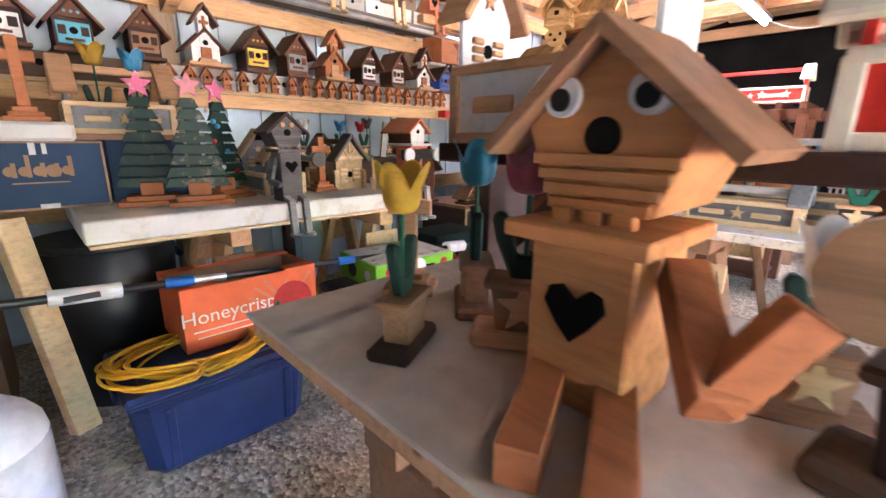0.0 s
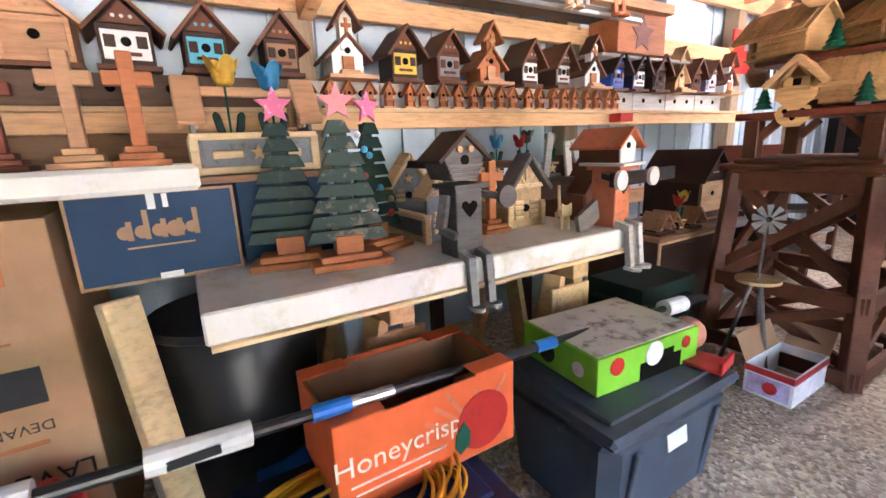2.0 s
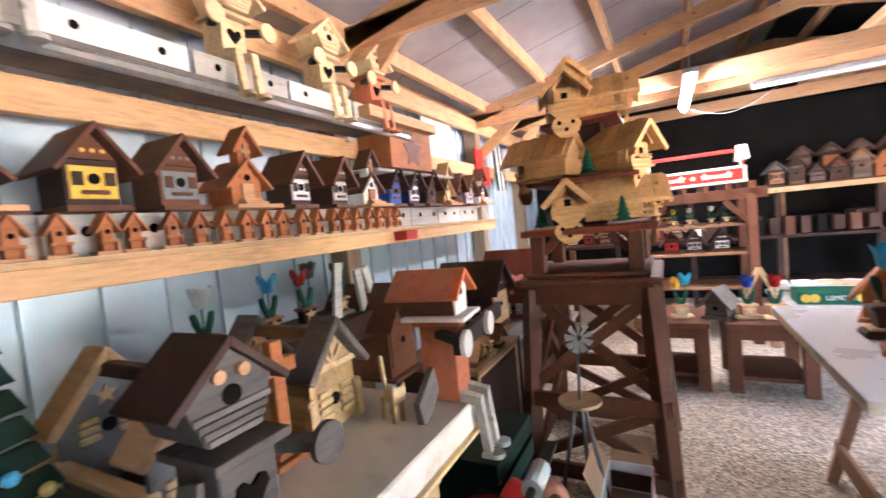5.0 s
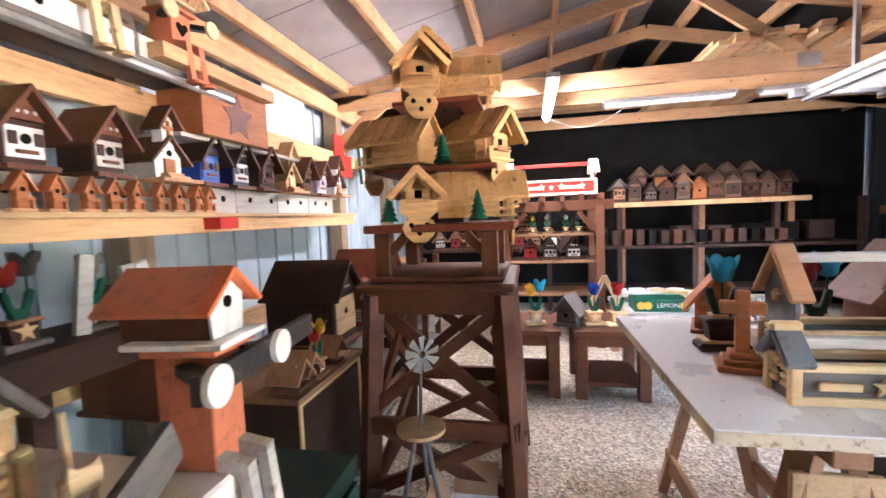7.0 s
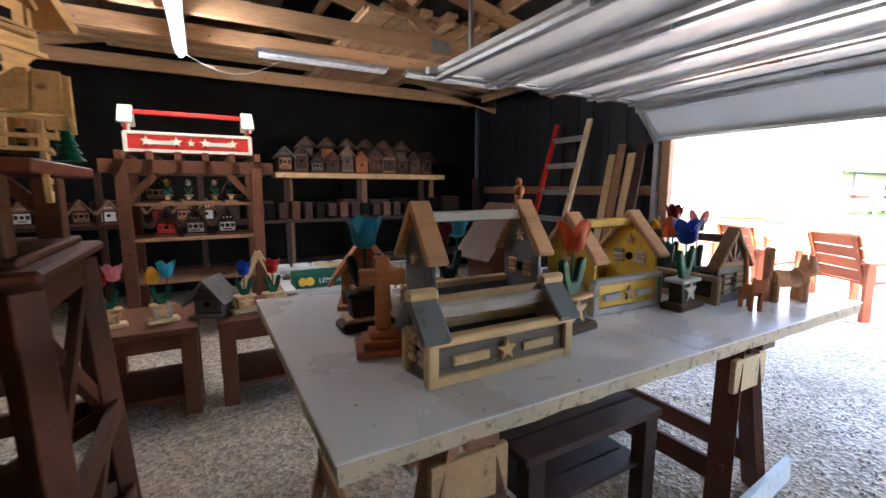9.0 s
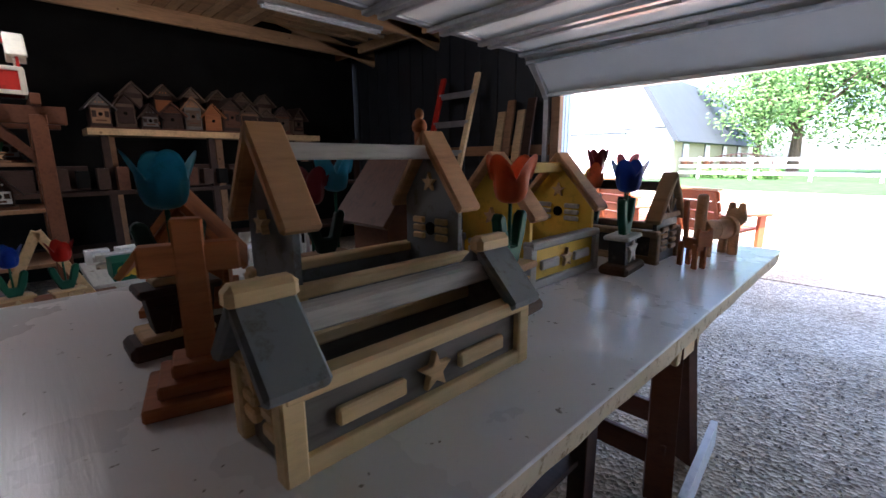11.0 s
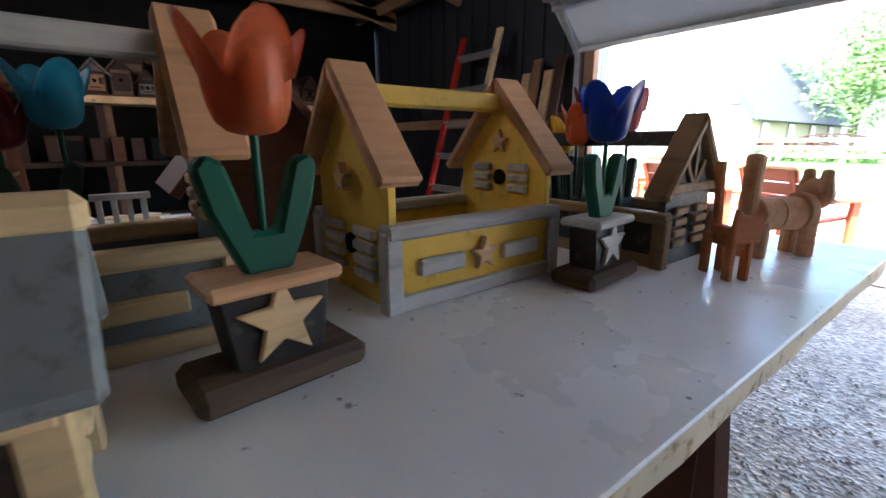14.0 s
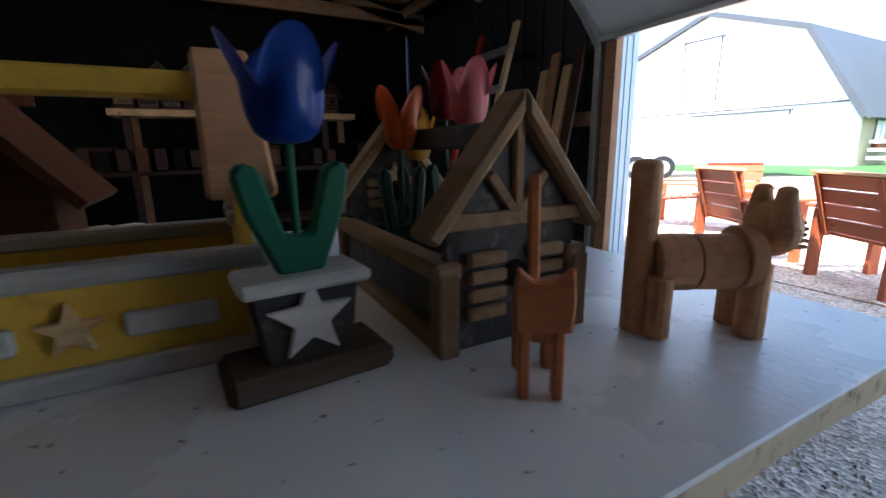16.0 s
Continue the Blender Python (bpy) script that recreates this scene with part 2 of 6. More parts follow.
def part(name, bm, mat, parent=None, label="", bevel=0.0, smooth=False):
    bmesh.ops.recalc_face_normals(bm, faces=bm.faces)
    if bevel:
        bmesh.ops.bevel(bm, geom=[e for e in bm.edges if e.calc_face_angle(0) > 0.5], offset=bevel, segments=1, affect="EDGES", clamp_overlap=True)
    me = bpy.data.meshes.new(name)
    bm.to_mesh(me)
    bm.free()
    me.materials.append(mat)
    if smooth:
        me.polygons.foreach_set("use_smooth", [True] * len(me.polygons))
    ob = new(name, me)
    ob.parent = parent
    if label:
        ob["label"] = label
    return ob


def boxes(name, mat, parent, items, label="", bevel=0.0015):
    bm = bmesh.new()
    for it in items:
        bx(bm, *it)
    return part(name, bm, mat, parent, label, bevel)


def slab(name, mat, parent, pts, x0, x1, label="", bevel=0.0015, m=None):
    bm = bmesh.new()
    prism(bm, pts, x0, x1, m)
    return part(name, bm, mat, parent, label, bevel)


def rod(name, mat, parent, a, b, w, label="", bevel=0.0015, d=None):
    bm = bmesh.new()
    strut(bm, a, b, w, d)
    return part(name, bm, mat, parent, label, bevel)


def round_rod(name, mat, parent, a, b, r, label="", seg=12):
    a, b = Vector(a), Vector(b)
    bm = bmesh.new()
    m = Matrix.Translation((a + b) / 2) @ (b - a).to_track_quat("Z", "Y").to_matrix().to_4x4()
    bmesh.ops.create_cone(bm, cap_ends=True, segments=seg, radius1=r, radius2=r, depth=(b - a).length, matrix=m)
    ob = part(name, bm, mat, parent, label)
    return ob


def disc(name, mat, parent, c, r, t=0.004, label="", seg=18):
    """A disc that faces along x."""
    bm = bmesh.new()
    cyl(bm, c, r, t, seg, (0, 90, 0))
    return part(name, bm, mat, parent, label)


def thing(name, m, label, category, group=""):
    e = new(name)
    e.empty_display_size = 0.05
    e.matrix_world = m
    return tagged(e, label, category, group)


def struct(name, mat, items, label="", bevel=0.0):
    return tagged(boxes(name, mat, None, items, bevel=bevel), label, kind="structure")


def words(name, text, size, mat, parent, m, squeeze=1.0):
    """Printed letters of the built-in font, as a thin mesh."""
    cu = bpy.data.curves.new(name, "FONT")
    cu.body, cu.size, cu.extrude, cu.align_x, cu.resolution_u = text, size, 0.0004, "CENTER", 3
    tmp = bpy.data.objects.new(name, cu)
    me = bpy.data.meshes.new_from_object(tmp)
    bpy.data.objects.remove(tmp)
    me.transform(Matrix.Diagonal((squeeze, 1, 1, 1)))
    me.materials.clear()
    me.materials.append(mat)
    ob = new(name, me)
    ob.parent = parent
    ob.matrix_basis = m
    return ob


FACE_X = Matrix(((0, 0, 1, 0), (1, 0, 0, 0), (0, 1, 0, 0), (0, 0, 0, 1)))  # letters that are read looking along -x

# ---- the building ----
X0, X1, Y0, Y1 = -2.32, 3.76, -1.6, 7.75
bm = bmesh.new()
bmesh.ops.create_grid(bm, x_segments=40, y_segments=40, size=400)
ground = tagged(part("ground", bm, GRAVEL), "pale crushed gravel ground, loose and dusty", kind="structure")

# left wall: ribbed metal siding on girts and posts
bm = bmesh.new()
y = Y0
while y < Y1:
    bx(bm, (X0 - 0.01, y + 0.115, 1.25), (0.012, 0.232, 2.5))
    bx(bm, (X0 + 0.004, y, 1.25), (0.022, 0.03, 2.5))
    y += 0.23
tagged(part("wall_west", bm, SIDING), "pale blue-white ribbed metal wall siding", kind="structure")
struct("girt_upper", GIRT, [((-2.19, 3.0, 1.905), (0.05, 9.0, 0.115))], "knotty pine girt along the metal wall", 0.003)
struct("girt_top", GIRT, [((-2.19, 3.0, 2.36), (0.05, 9.0, 0.13))], "knotty pine girt under the eaves", 0.003)
struct("girt_lower", GIRT, [((-2.19, 3.0, 0.75), (0.05, 9.0, 0.12))], "knotty pine girt low on the metal wall", 0.003)
for i, py in enumerate((-0.8, 1.03, 2.87, 5.05, 6.5)):
    struct("wall_post_%d" % (i + 1), POSTW, [((-2.235, py, 1.2), (0.13, 0.13, 2.4))], "grey-brown timber wall post", 0.004)
# back wall coloured almost black for the shade it stands in
struct("wall_north", DIM_BACK, [(((X0 + X1) / 2, Y1 + 0.03, 1.6), (X1 - X0, 0.05, 3.3))], "back wall, its shade put into a near-black colour")
# plain closing wall in the shaded siding colour
struct("wall_south", SIDING_SHADE, [(((X0 + X1) / 2, Y0 - 0.03, 1.6), (X1 - X0, 0.05, 3.3))], "metal wall, its shade put into a dark colour")
# door wall with its opening
DY0, DY1, DZ = -0.58, 4.3, 2.02
# backlit door wall, its shade painted in with the darkened siding
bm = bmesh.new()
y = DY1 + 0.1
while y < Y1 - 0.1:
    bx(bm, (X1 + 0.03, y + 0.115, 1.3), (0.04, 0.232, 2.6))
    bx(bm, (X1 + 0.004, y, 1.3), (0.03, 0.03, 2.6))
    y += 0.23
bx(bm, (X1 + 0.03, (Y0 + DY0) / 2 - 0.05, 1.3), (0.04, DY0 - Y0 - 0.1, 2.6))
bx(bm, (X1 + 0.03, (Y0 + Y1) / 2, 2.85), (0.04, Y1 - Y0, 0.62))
tagged(part("wall_east", bm, SIDING_SHADE), "ribbed metal wall round the garage door, darkened for its shade", kind="structure")
struct("door_frame", OAK, [((X1 - 0.02, DY1 + 0.05, 1.05), (0.06, 0.09, 2.1)), ((X1 + 0.02, DY0 - 0.05, 1.05), (0.14, 0.09, 2.1)), ((X1 + 0.02, (DY0 + DY1) / 2, 2.3), (0.14, DY1 - DY0 + 0.2, 0.5))], "reddish wood garage door frame", 0.003)
struct("door_casing", SIDING, [((X1 + 0.09, DY1 + 0.05, 1.05), (0.15, 0.085, 2.1)), ((X1 + 0.06, DY1 + 0.012, 1.05), (0.02, 0.02, 2.1)), ((X1 + 0.12, DY1 + 0.012, 1.05), (0.02, 0.02, 2.1))], "pale metal corner trim outside the door")
# brown wood instead of girt pine: the dimness here is in the colour
struct("girt_east", OAK, [((X1 - 0.03, 5.9, 1.22), (0.05, 3.0, 0.1))], "timber girt on the door wall, wood darkened for its shade", 0.003)

# roof: liner panels, purlins, trusses
RID = 0.72
def roof_z(x):
    return 2.44 + 0.23 * (x - X0) if x < RID else 2.44 + 0.23 * (RID - X0) - 0.23 * (x - RID)
def roof_strip(name, mat, xa, xb, lift, label):
    bm = bmesh.new()
    za, zb = roof_z(xa) + lift, roof_z(xb) + lift
    for i in range(14):
        ya, yb = Y0 - 0.3 + i * (Y1 - Y0 + 0.6) / 14, Y0 - 0.3 + (i + 1) * (Y1 - Y0 + 0.6) / 14 - 0.008
        vs = [bm.verts.new(p) for p in ((xa, ya, za), (xb, ya, zb), (xb, yb, zb), (xa, yb, za))]
        f = bm.faces.new(vs)
    bmesh.ops.solidify(bm, geom=bm.faces[:], thickness=0.02)
    tagged(part(name, bm, mat), label, kind="structure")
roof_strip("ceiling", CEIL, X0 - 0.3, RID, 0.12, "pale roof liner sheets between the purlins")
# unseen sheets, added to keep daylight out of the strip gaps
struct("roof_light_block", ROOFM, [((-0.95, (Y0 + Y1) / 2, roof_z(-0.95) + 0.19), (3.9, Y1 - Y0 + 0.8, 0.02), (0, -math.degrees(math.atan(0.23)), 0)), ((2.45, (Y0 + Y1) / 2, roof_z(2.45) + 0.19), (3.9, Y1 - Y0 + 0.8, 0.02), (0, math.degrees(math.atan(0.23)), 0))], "unseen flat sheets over the roof strips, added to block light")
# gables in the same siding colour, darkened for shade
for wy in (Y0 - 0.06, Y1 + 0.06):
    struct("gable_wall_%d" % (1 if wy < 0 else 2), SIDING_SHADE, [((RID, wy, 2.9), (X1 - X0 + 0.4, 0.03, 0.9))], "metal gable wall, darkened for its shade")
struct("eave_board", GIRT, [((X0 - 0.03, (Y0 + Y1) / 2, 2.5), (0.04, Y1 - Y0, 0.2))], "pine eave board")
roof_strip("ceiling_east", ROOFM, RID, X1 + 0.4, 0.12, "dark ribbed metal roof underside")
for i in range(10):
    x = X0 + 0.25 + i * 0.62
    if x < X1:
        struct("purlin_%d" % (i + 1), TRUSS, [((x, (Y0 + Y1) / 2, roof_z(x) + 0.05), (0.045, Y1 - Y0, 0.11))], "pine purlin under the roof", 0.003)
for i, (ty, cz) in enumerate(((-0.8, 2.5), (1.03, 2.5), (2.87, 2.5), (5.05, 2.41), (5.95, 2.5), (7.2, 2.5))):
    tr = tagged(thing("roof_truss_%d" % (i + 1), pose(0, 0, 0), "pine roof truss with knee brace", ""), kind="structure")
    boxes("bottom_chord", TRUSS, tr, [(((X0 + X1) / 2, ty, cz), (X1 - X0, 0.045, 0.13))], bevel=0.002)
    rod("top_chord", TRUSS, tr, (X0, ty, roof_z(X0) - 0.02), (RID, ty, roof_z(RID) - 0.05), 0.045, d=0.12)
    rod("top_chord", TRUSS, tr, (X1, ty, roof_z(X1) - 0.02), (RID, ty, roof_z(RID) - 0.05), 0.045, d=0.12)
    for s in (1,) if ty < 5.5 else ():
        rod("web", TRUSS, tr, (RID + s * 0.88, ty, cz + 0.04), (RID + s * 0.08, ty, roof_z(RID) - 0.1), 0.04, d=0.09)
        rod("web", TRUSS, tr, (RID + s * 0.94, ty, cz + 0.04), (RID + s * 1.4, ty, roof_z(RID + s * 1.4) - 0.06), 0.04, d=0.08)
        boxes("joint_plate", STEEL, tr, [((RID + s * 0.91, ty - 0.0245, cz), (0.16, 0.003, 0.1))], bevel=0)
    if ty < 7:
        rod("knee_brace", TRUSS, tr, (-2.2, ty + 0.05, 2.05), (-1.68, ty + 0.05, cz + 0.03), 0.04, d=0.1)

# overhead door, rolled up on its tracks
door = thing("garage_door", pose(0, 0, 0), "white sectional garage door raised on ceiling tracks", "garage door")
PW = 0.53
sections = []
zc, xc = 2.06, X1 - 0.42
sections.append(((X1 - 0.02, 1.72), (X1 - 0.36, 2.03)))
for k in range(4):
    sections.append(((X1 - 0.38 - k * PW, 2.045), (X1 - 0.38 - (k + 1) * PW + 0.012, 2.045)))
for (xa, za), (xb, zb) in sections:
    bm = bmesh.new()
    strut(bm, (xa, (DY0 + DY1) / 2 + 0.1, za), (xb, (DY0 + DY1) / 2 + 0.1, zb), DY1 - DY0 + 0.2, 0.035)
    s = part("door_section", bm, DOORP, door, bevel=0.003)
    for f in (0.1, 0.9):
        px, pz = xa + (xb - xa) * f, za + (zb - za) * f - 0.045
        boxes("stiffener", STEEL, s, [((px - 0.015, (DY0 + DY1) / 2 + 0.1, pz), (0.05, DY1 - DY0 + 0.15, 0.03))], "grey steel stiffening rail", 0.004)
    for hy in (0.6, 1.9, 3.1):
        boxes("hinge", STEEL, s, [((xb, hy, zb - 0.035), (0.12, 0.05, 0.012)), ((xb, hy, zb - 0.055), (0.03, 0.07, 0.03))], "galvanised hinge", 0.002)
for ty in (DY1 + 0.14, DY0 - 0.02):
    boxes("track", STEEL, door, [((X1 - 1.45, ty, 2.035), (2.2, 0.06, 0.05)), ((X1 - 0.05, ty, 0.85), (0.05, 0.05, 1.7))], "galvanised door track", 0.003)
    rod("curved_track", STEEL, door, (X1 - 0.05, ty, 1.68), (X1 - 0.36, ty, 2.03), 0.05)
    rod("track_hanger", STEEL, door, (X1 - 2.2, ty, 2.05), (X1 - 2.2, ty, 2.8), 0.03)

# ---- kinds of things ----
def gable(w, h, rise):
    return [(-w / 2, 0), (w / 2, 0), (w / 2, h), (0, h + rise), (-w / 2, h)]


def roof_boards(parent, mat, w, h, rise, x0, x1, over=0.03, t=0.012, name="roof_board", lift=0.0):
    """Two boards of a pitched roof over a gable that faces along x."""
    for s in (-1, 1):
        a = math.atan2(rise, w / 2)
        ly = w / 2 + over
        p0 = (0, h + rise + lift)
        p1 = (s * ly, h + rise - ly * math.tan(a) + lift)
        n = (s * math.sin(a) * t, math.cos(a) * t)
        pts = [p0, p1, (p1[0] + n[0], p1[1] + n[1]), (0, h + rise + t / math.cos(a) + lift)]
        slab(name, mat, parent, pts, x0, x1)


def birdhouse(m, front, body=DARKW, roof=BROWN, label="", group="", w=0.14, d=0.15, h=0.135, base=BROWN, shutters=True, rise=0.09, perch=False):
    t = thing("birdhouse", m, label, "birdhouse", group)
    boxes("base", base, t, [((-d / 2 + 0.012, 0, 0.009), (d + 0.05, w + 0.03, 0.018))])
    slab("body", body, t, [(y, z + 0.018) for y, z in gable(w, h, rise)], -d, 0)
    fp = boxes("front_panel", front, t, [((0.004, 0, 0.018 + h * 0.52), (0.008, w * 0.86, h * 0.72))])
    # hole drawn as a dark disc, its inner shade painted
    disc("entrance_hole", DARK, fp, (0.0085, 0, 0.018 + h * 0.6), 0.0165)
    if shutters:
        for s in (-1, 1):
            boxes("shutter", body if body is not front else BROWN, fp, [((0.011, s * w * 0.29, 0.018 + h * 0.6), (0.006, w * 0.2, h * 0.3))])
        boxes("sill", BROWN, fp, [((0.012, 0, 0.018 + h * 0.3), (0.009, w * 0.5, 0.012))])
    if perch:
        round_rod("perch", PINE, fp, (0.005, 0, 0.018 + h * 0.38), (0.05, 0, 0.018 + h * 0.38), 0.004)
    g = slab("gable_trim", roof, t, [(-w * 0.42, 0.02 + h), (w * 0.42, 0.02 + h), (0, 0.018 + h + rise * 0.88)], 0.002, 0.02)
    for s in (-1, 0, 1):
        disc("gable_cutout", front, g, (0.0205, s * 0.026, 0.018 + h + 0.028), 0.007, 0.003, seg=6)
    roof_boards(t, roof, w, h + 0.018, rise, -d - 0.02, 0.055, 0.035, 0.014)
    return t


def church(m, front, label, roof=BROWN, trim=CEDAR, w=0.15, d=0.15, h=0.1, group=""):
    t = thing("church_birdhouse", m, label, "birdhouse", group)
    boxes("base", CEDAR_L, t, [((-d / 2 + 0.03, 0, 0.008), (d + 0.1, w + 0.08, 0.016))])
    slab("body", front, t, [(y, z + 0.016) for y, z in gable(w, h, 0.075)], -d, 0)
    roof_boards(t, roof, w, h + 0.016, 0.075, -d - 0.015, 0.03, 0.035, 0.012)
    slab("steeple", front, t, [(-0.03, 0.13), (0.03, 0.13), (0.03, 0.27), (0, 0.3), (-0.03, 0.27)], -0.045, 0.008)
    roof_boards(t, roof, 0.06, 0.27, 0.045, -0.06, 0.04, 0.035, 0.012, "steeple_roof", 0.0)
    c = boxes("cross", trim, t, [((0.014, 0, 0.225), (0.012, 0.014, 0.085)), ((0.014, 0, 0.235), (0.012, 0.046, 0.016))])
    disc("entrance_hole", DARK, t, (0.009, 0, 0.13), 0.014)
    boxes("door", trim, t, [((0.006, 0, 0.065), (0.012, 0.055, 0.08))])
    for i in range(2):
        boxes("step", CEDAR_L, t, [((0.03 - i * 0.01, 0, 0.022 + i * 0.014), (0.06 - i * 0.02, 0.11 - i * 0.02, 0.013))])
    return t


def mini(m, group="small figures along the shelf"):
    t = thing("mini_birdhouse", m @ Matrix.Scale(1.3, 4), "tiny cedar birdhouse ornament standing on the shelf edge", "ornament", group)
    boxes("base", CEDAR_L, t, [((0, 0, 0.004), (0.03, 0.055, 0.008))], bevel=0.001)
    slab("body", CEDAR, t, gable(0.026, 0.06, 0.018), -0.012, 0.012, bevel=0.001, m=pose(0, 0, 0.008))
    roof_boards(t, CEDAR, 0.026, 0.066, 0.02, -0.017, 0.02, 0.012, 0.006)
    disc("entrance_hole", DARK, t, (0.0125, 0, 0.052), 0.006, 0.002, seg=10)
    boxes("porch", CEDAR, t, [((0.014, 0, 0.03), (0.014, 0.04, 0.008)), ((0.016, 0.014, 0.02), (0.008, 0.006, 0.026))], bevel=0.001)
    return t


def sitting_man(m, head, body, roof, leg, hand, label, s=1.0, arm=None, group="", eyes=False, heart=None, toe=None, headtrim=None, house=None, flat=False, bh=0.15, rw=0.125, hx=0.0, bent=False, plank=None):
    """A birdhouse figure that sits on an edge with its legs hanging: origin at the edge, front along x."""
    m = m @ Matrix.Scale(s, 4)
    t = thing("birdhouse_figure", m, label, "birdhouse figure", group)
    arm = arm or body
    boxes("body", body, t, [((-0.06, 0, bh / 2), (0.11, 0.105, bh))], bevel=0.003)
    slab("heart", heart or DARK, t, [(0, -0.028), (0.016, -0.012), (0.03, 0.008), (0.026, 0.022), (0.014, 0.026), (0, 0.014), (-0.014, 0.026), (-0.026, 0.022), (-0.03, 0.008), (-0.016, -0.012)], -0.005, 0.0015, m=pose(0, 0, bh - 0.065), bevel=0)
    up = bh - 0.15
    boxes("collar", body, t, [((-0.055, 0, 0.16 + up), (0.15, 0.14, 0.016))], bevel=0.002)
    if house:
        boxes("tray", WHITE, t, [((-0.06, 0, 0.174 + up), (0.2, 0.16, 0.012))], bevel=0.002)
        hd = slab("head", house[0], t, [(-0.05, 0), (0.05, 0), (0.056, 0.075), (0, 0.12), (-0.056, 0.075)], -0.15, 0.03, m=pose(-0.03, 0, 0.18 + up), bevel=0.002)
        slab("face", head, t, [(-0.05, 0), (0.05, 0), (0.056, 0.075), (0, 0.118), (-0.056, 0.075)], 0.001, 0.007, m=pose(0, 0, 0.18 + up), bevel=0.001)
        disc("entrance_hole", DARK, hd, (0.008, 0, 0.245 + up), 0.012)
    else:
        hd = slab("head", head, t, [(-0.05, 0), (0.05, 0), (0.08, 0.075), (0, 0.145), (-0.08, 0.075)], -0.075, 0.075, m=pose(-0.05 + hx, 0, 0.178 + up), bevel=0.002)
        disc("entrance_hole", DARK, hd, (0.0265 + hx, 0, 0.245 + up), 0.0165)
        for k in range(4):
            boxes("face_board", headtrim or head, hd, [((0.028 + hx, 0, 0.184 + up + k * 0.0135), (0.006, 0.098 + k * 0.0135, 0.0115))])
        for q in (-1, 1):
            if eyes:
                e = disc("eye", WHITE, hd, (0.03 + hx, q * 0.04, 0.279 + up), 0.018, 0.008)
                disc("pupil", BLACK, e, (0.0355 + hx, q * 0.039, 0.276 + up), 0.01, 0.004)
            else:
                disc("eye", CEDAR_L, hd, (0.03 + hx, q * 0.022, 0.28 + up), 0.011, 0.01)
        if eyes:
            for k in (-0.03, 0.0, 0.03):
                boxes("tooth", headtrim or head, hd, [((0.03 + hx, k, 0.172 + up), (0.012, 0.02, 0.018))])
    if plank:
        boxes("held_plank", plank, t, [((0.036, 0.08, bh - 0.028), (0.02, 0.46, 0.052))], "long dark board held across both hands")
    for q in (-1, 1):
        if house:
            slab("roof_board", roof, t, [(0, 0.302 + up), (q * 0.09, 0.23 + up), (q * 0.095, 0.239 + up), (0, 0.316 + up)], -0.2, 0.0)
            slab("roof_edge", house[1], t, [(0, 0.302 + up), (q * 0.09, 0.23 + up), (q * 0.095, 0.239 + up), (0, 0.316 + up)], 0.0, 0.03)
        else:
            a = math.atan2(0.07, 0.08)
            top = 0.323 + up
            p1 = (q * rw, top - rw * math.tan(a))
            n = (q * math.sin(a) * 0.014, math.cos(a) * 0.014)
            slab("roof_board", roof, t, [(0, top), p1, (p1[0] + n[0], p1[1] + n[1]), (0, top + 0.019)], -0.115 + hx, (0.05 if flat else 0.04) + hx)
        if flat:
            if q > 0:
                ar = rod("arm", arm, t, (-0.05, 0.07, bh - 0.015), (0.03, 0.13, bh - 0.085), 0.034, d=0.034)
                rod("forearm", arm, ar, (0.02, 0.125, bh - 0.08), (0.0, 0.165, bh - 0.01), 0.03, d=0.03)
                disc("hand", hand, ar, (0.01, 0.195, bh + 0.02), 0.036, 0.014)
            rod("leg", leg, t, (-0.03, q * 0.036, 0.02), (0.118, q * 0.036 + 0.07, 0.02), 0.036, d=0.036)
            continue
        if q < 0 and bent:
            rod("arm", arm, t, (-0.05, -0.065, bh - 0.02), (-0.03, -0.1, bh * 0.45), 0.032, d=0.026)
            rod("forearm", arm, t, (-0.03, -0.1, bh * 0.45), (0.02, -0.07, bh * 0.36), 0.03, d=0.024)
        else:
            ar = rod("arm", arm, t, (-0.05, q * 0.058, bh - 0.02), (0.045, q * 0.112, bh - 0.03), 0.034, d=0.022)
            disc("hand", hand, ar, (0.053, q * 0.115, bh - 0.03), 0.037, 0.013)
        rod("thigh", leg, t, (-0.02, q * 0.035, 0.018), (0.055, q * 0.035, 0.0), 0.03, d=0.03)
        rod("shin", leg, t, (0.045, q * 0.035, 0.005), (0.062, q * 0.035, -0.15), 0.03, d=0.024)
        bm = bmesh.new()
        cyl(bm, (0.085, q * 0.035, -0.155), 0.024, 0.014)
        bx(bm, (0.065, q * 0.035, -0.155), (0.04, 0.04, 0.014))
        part("foot", bm, toe or leg, t, bevel=0.001)
    return t


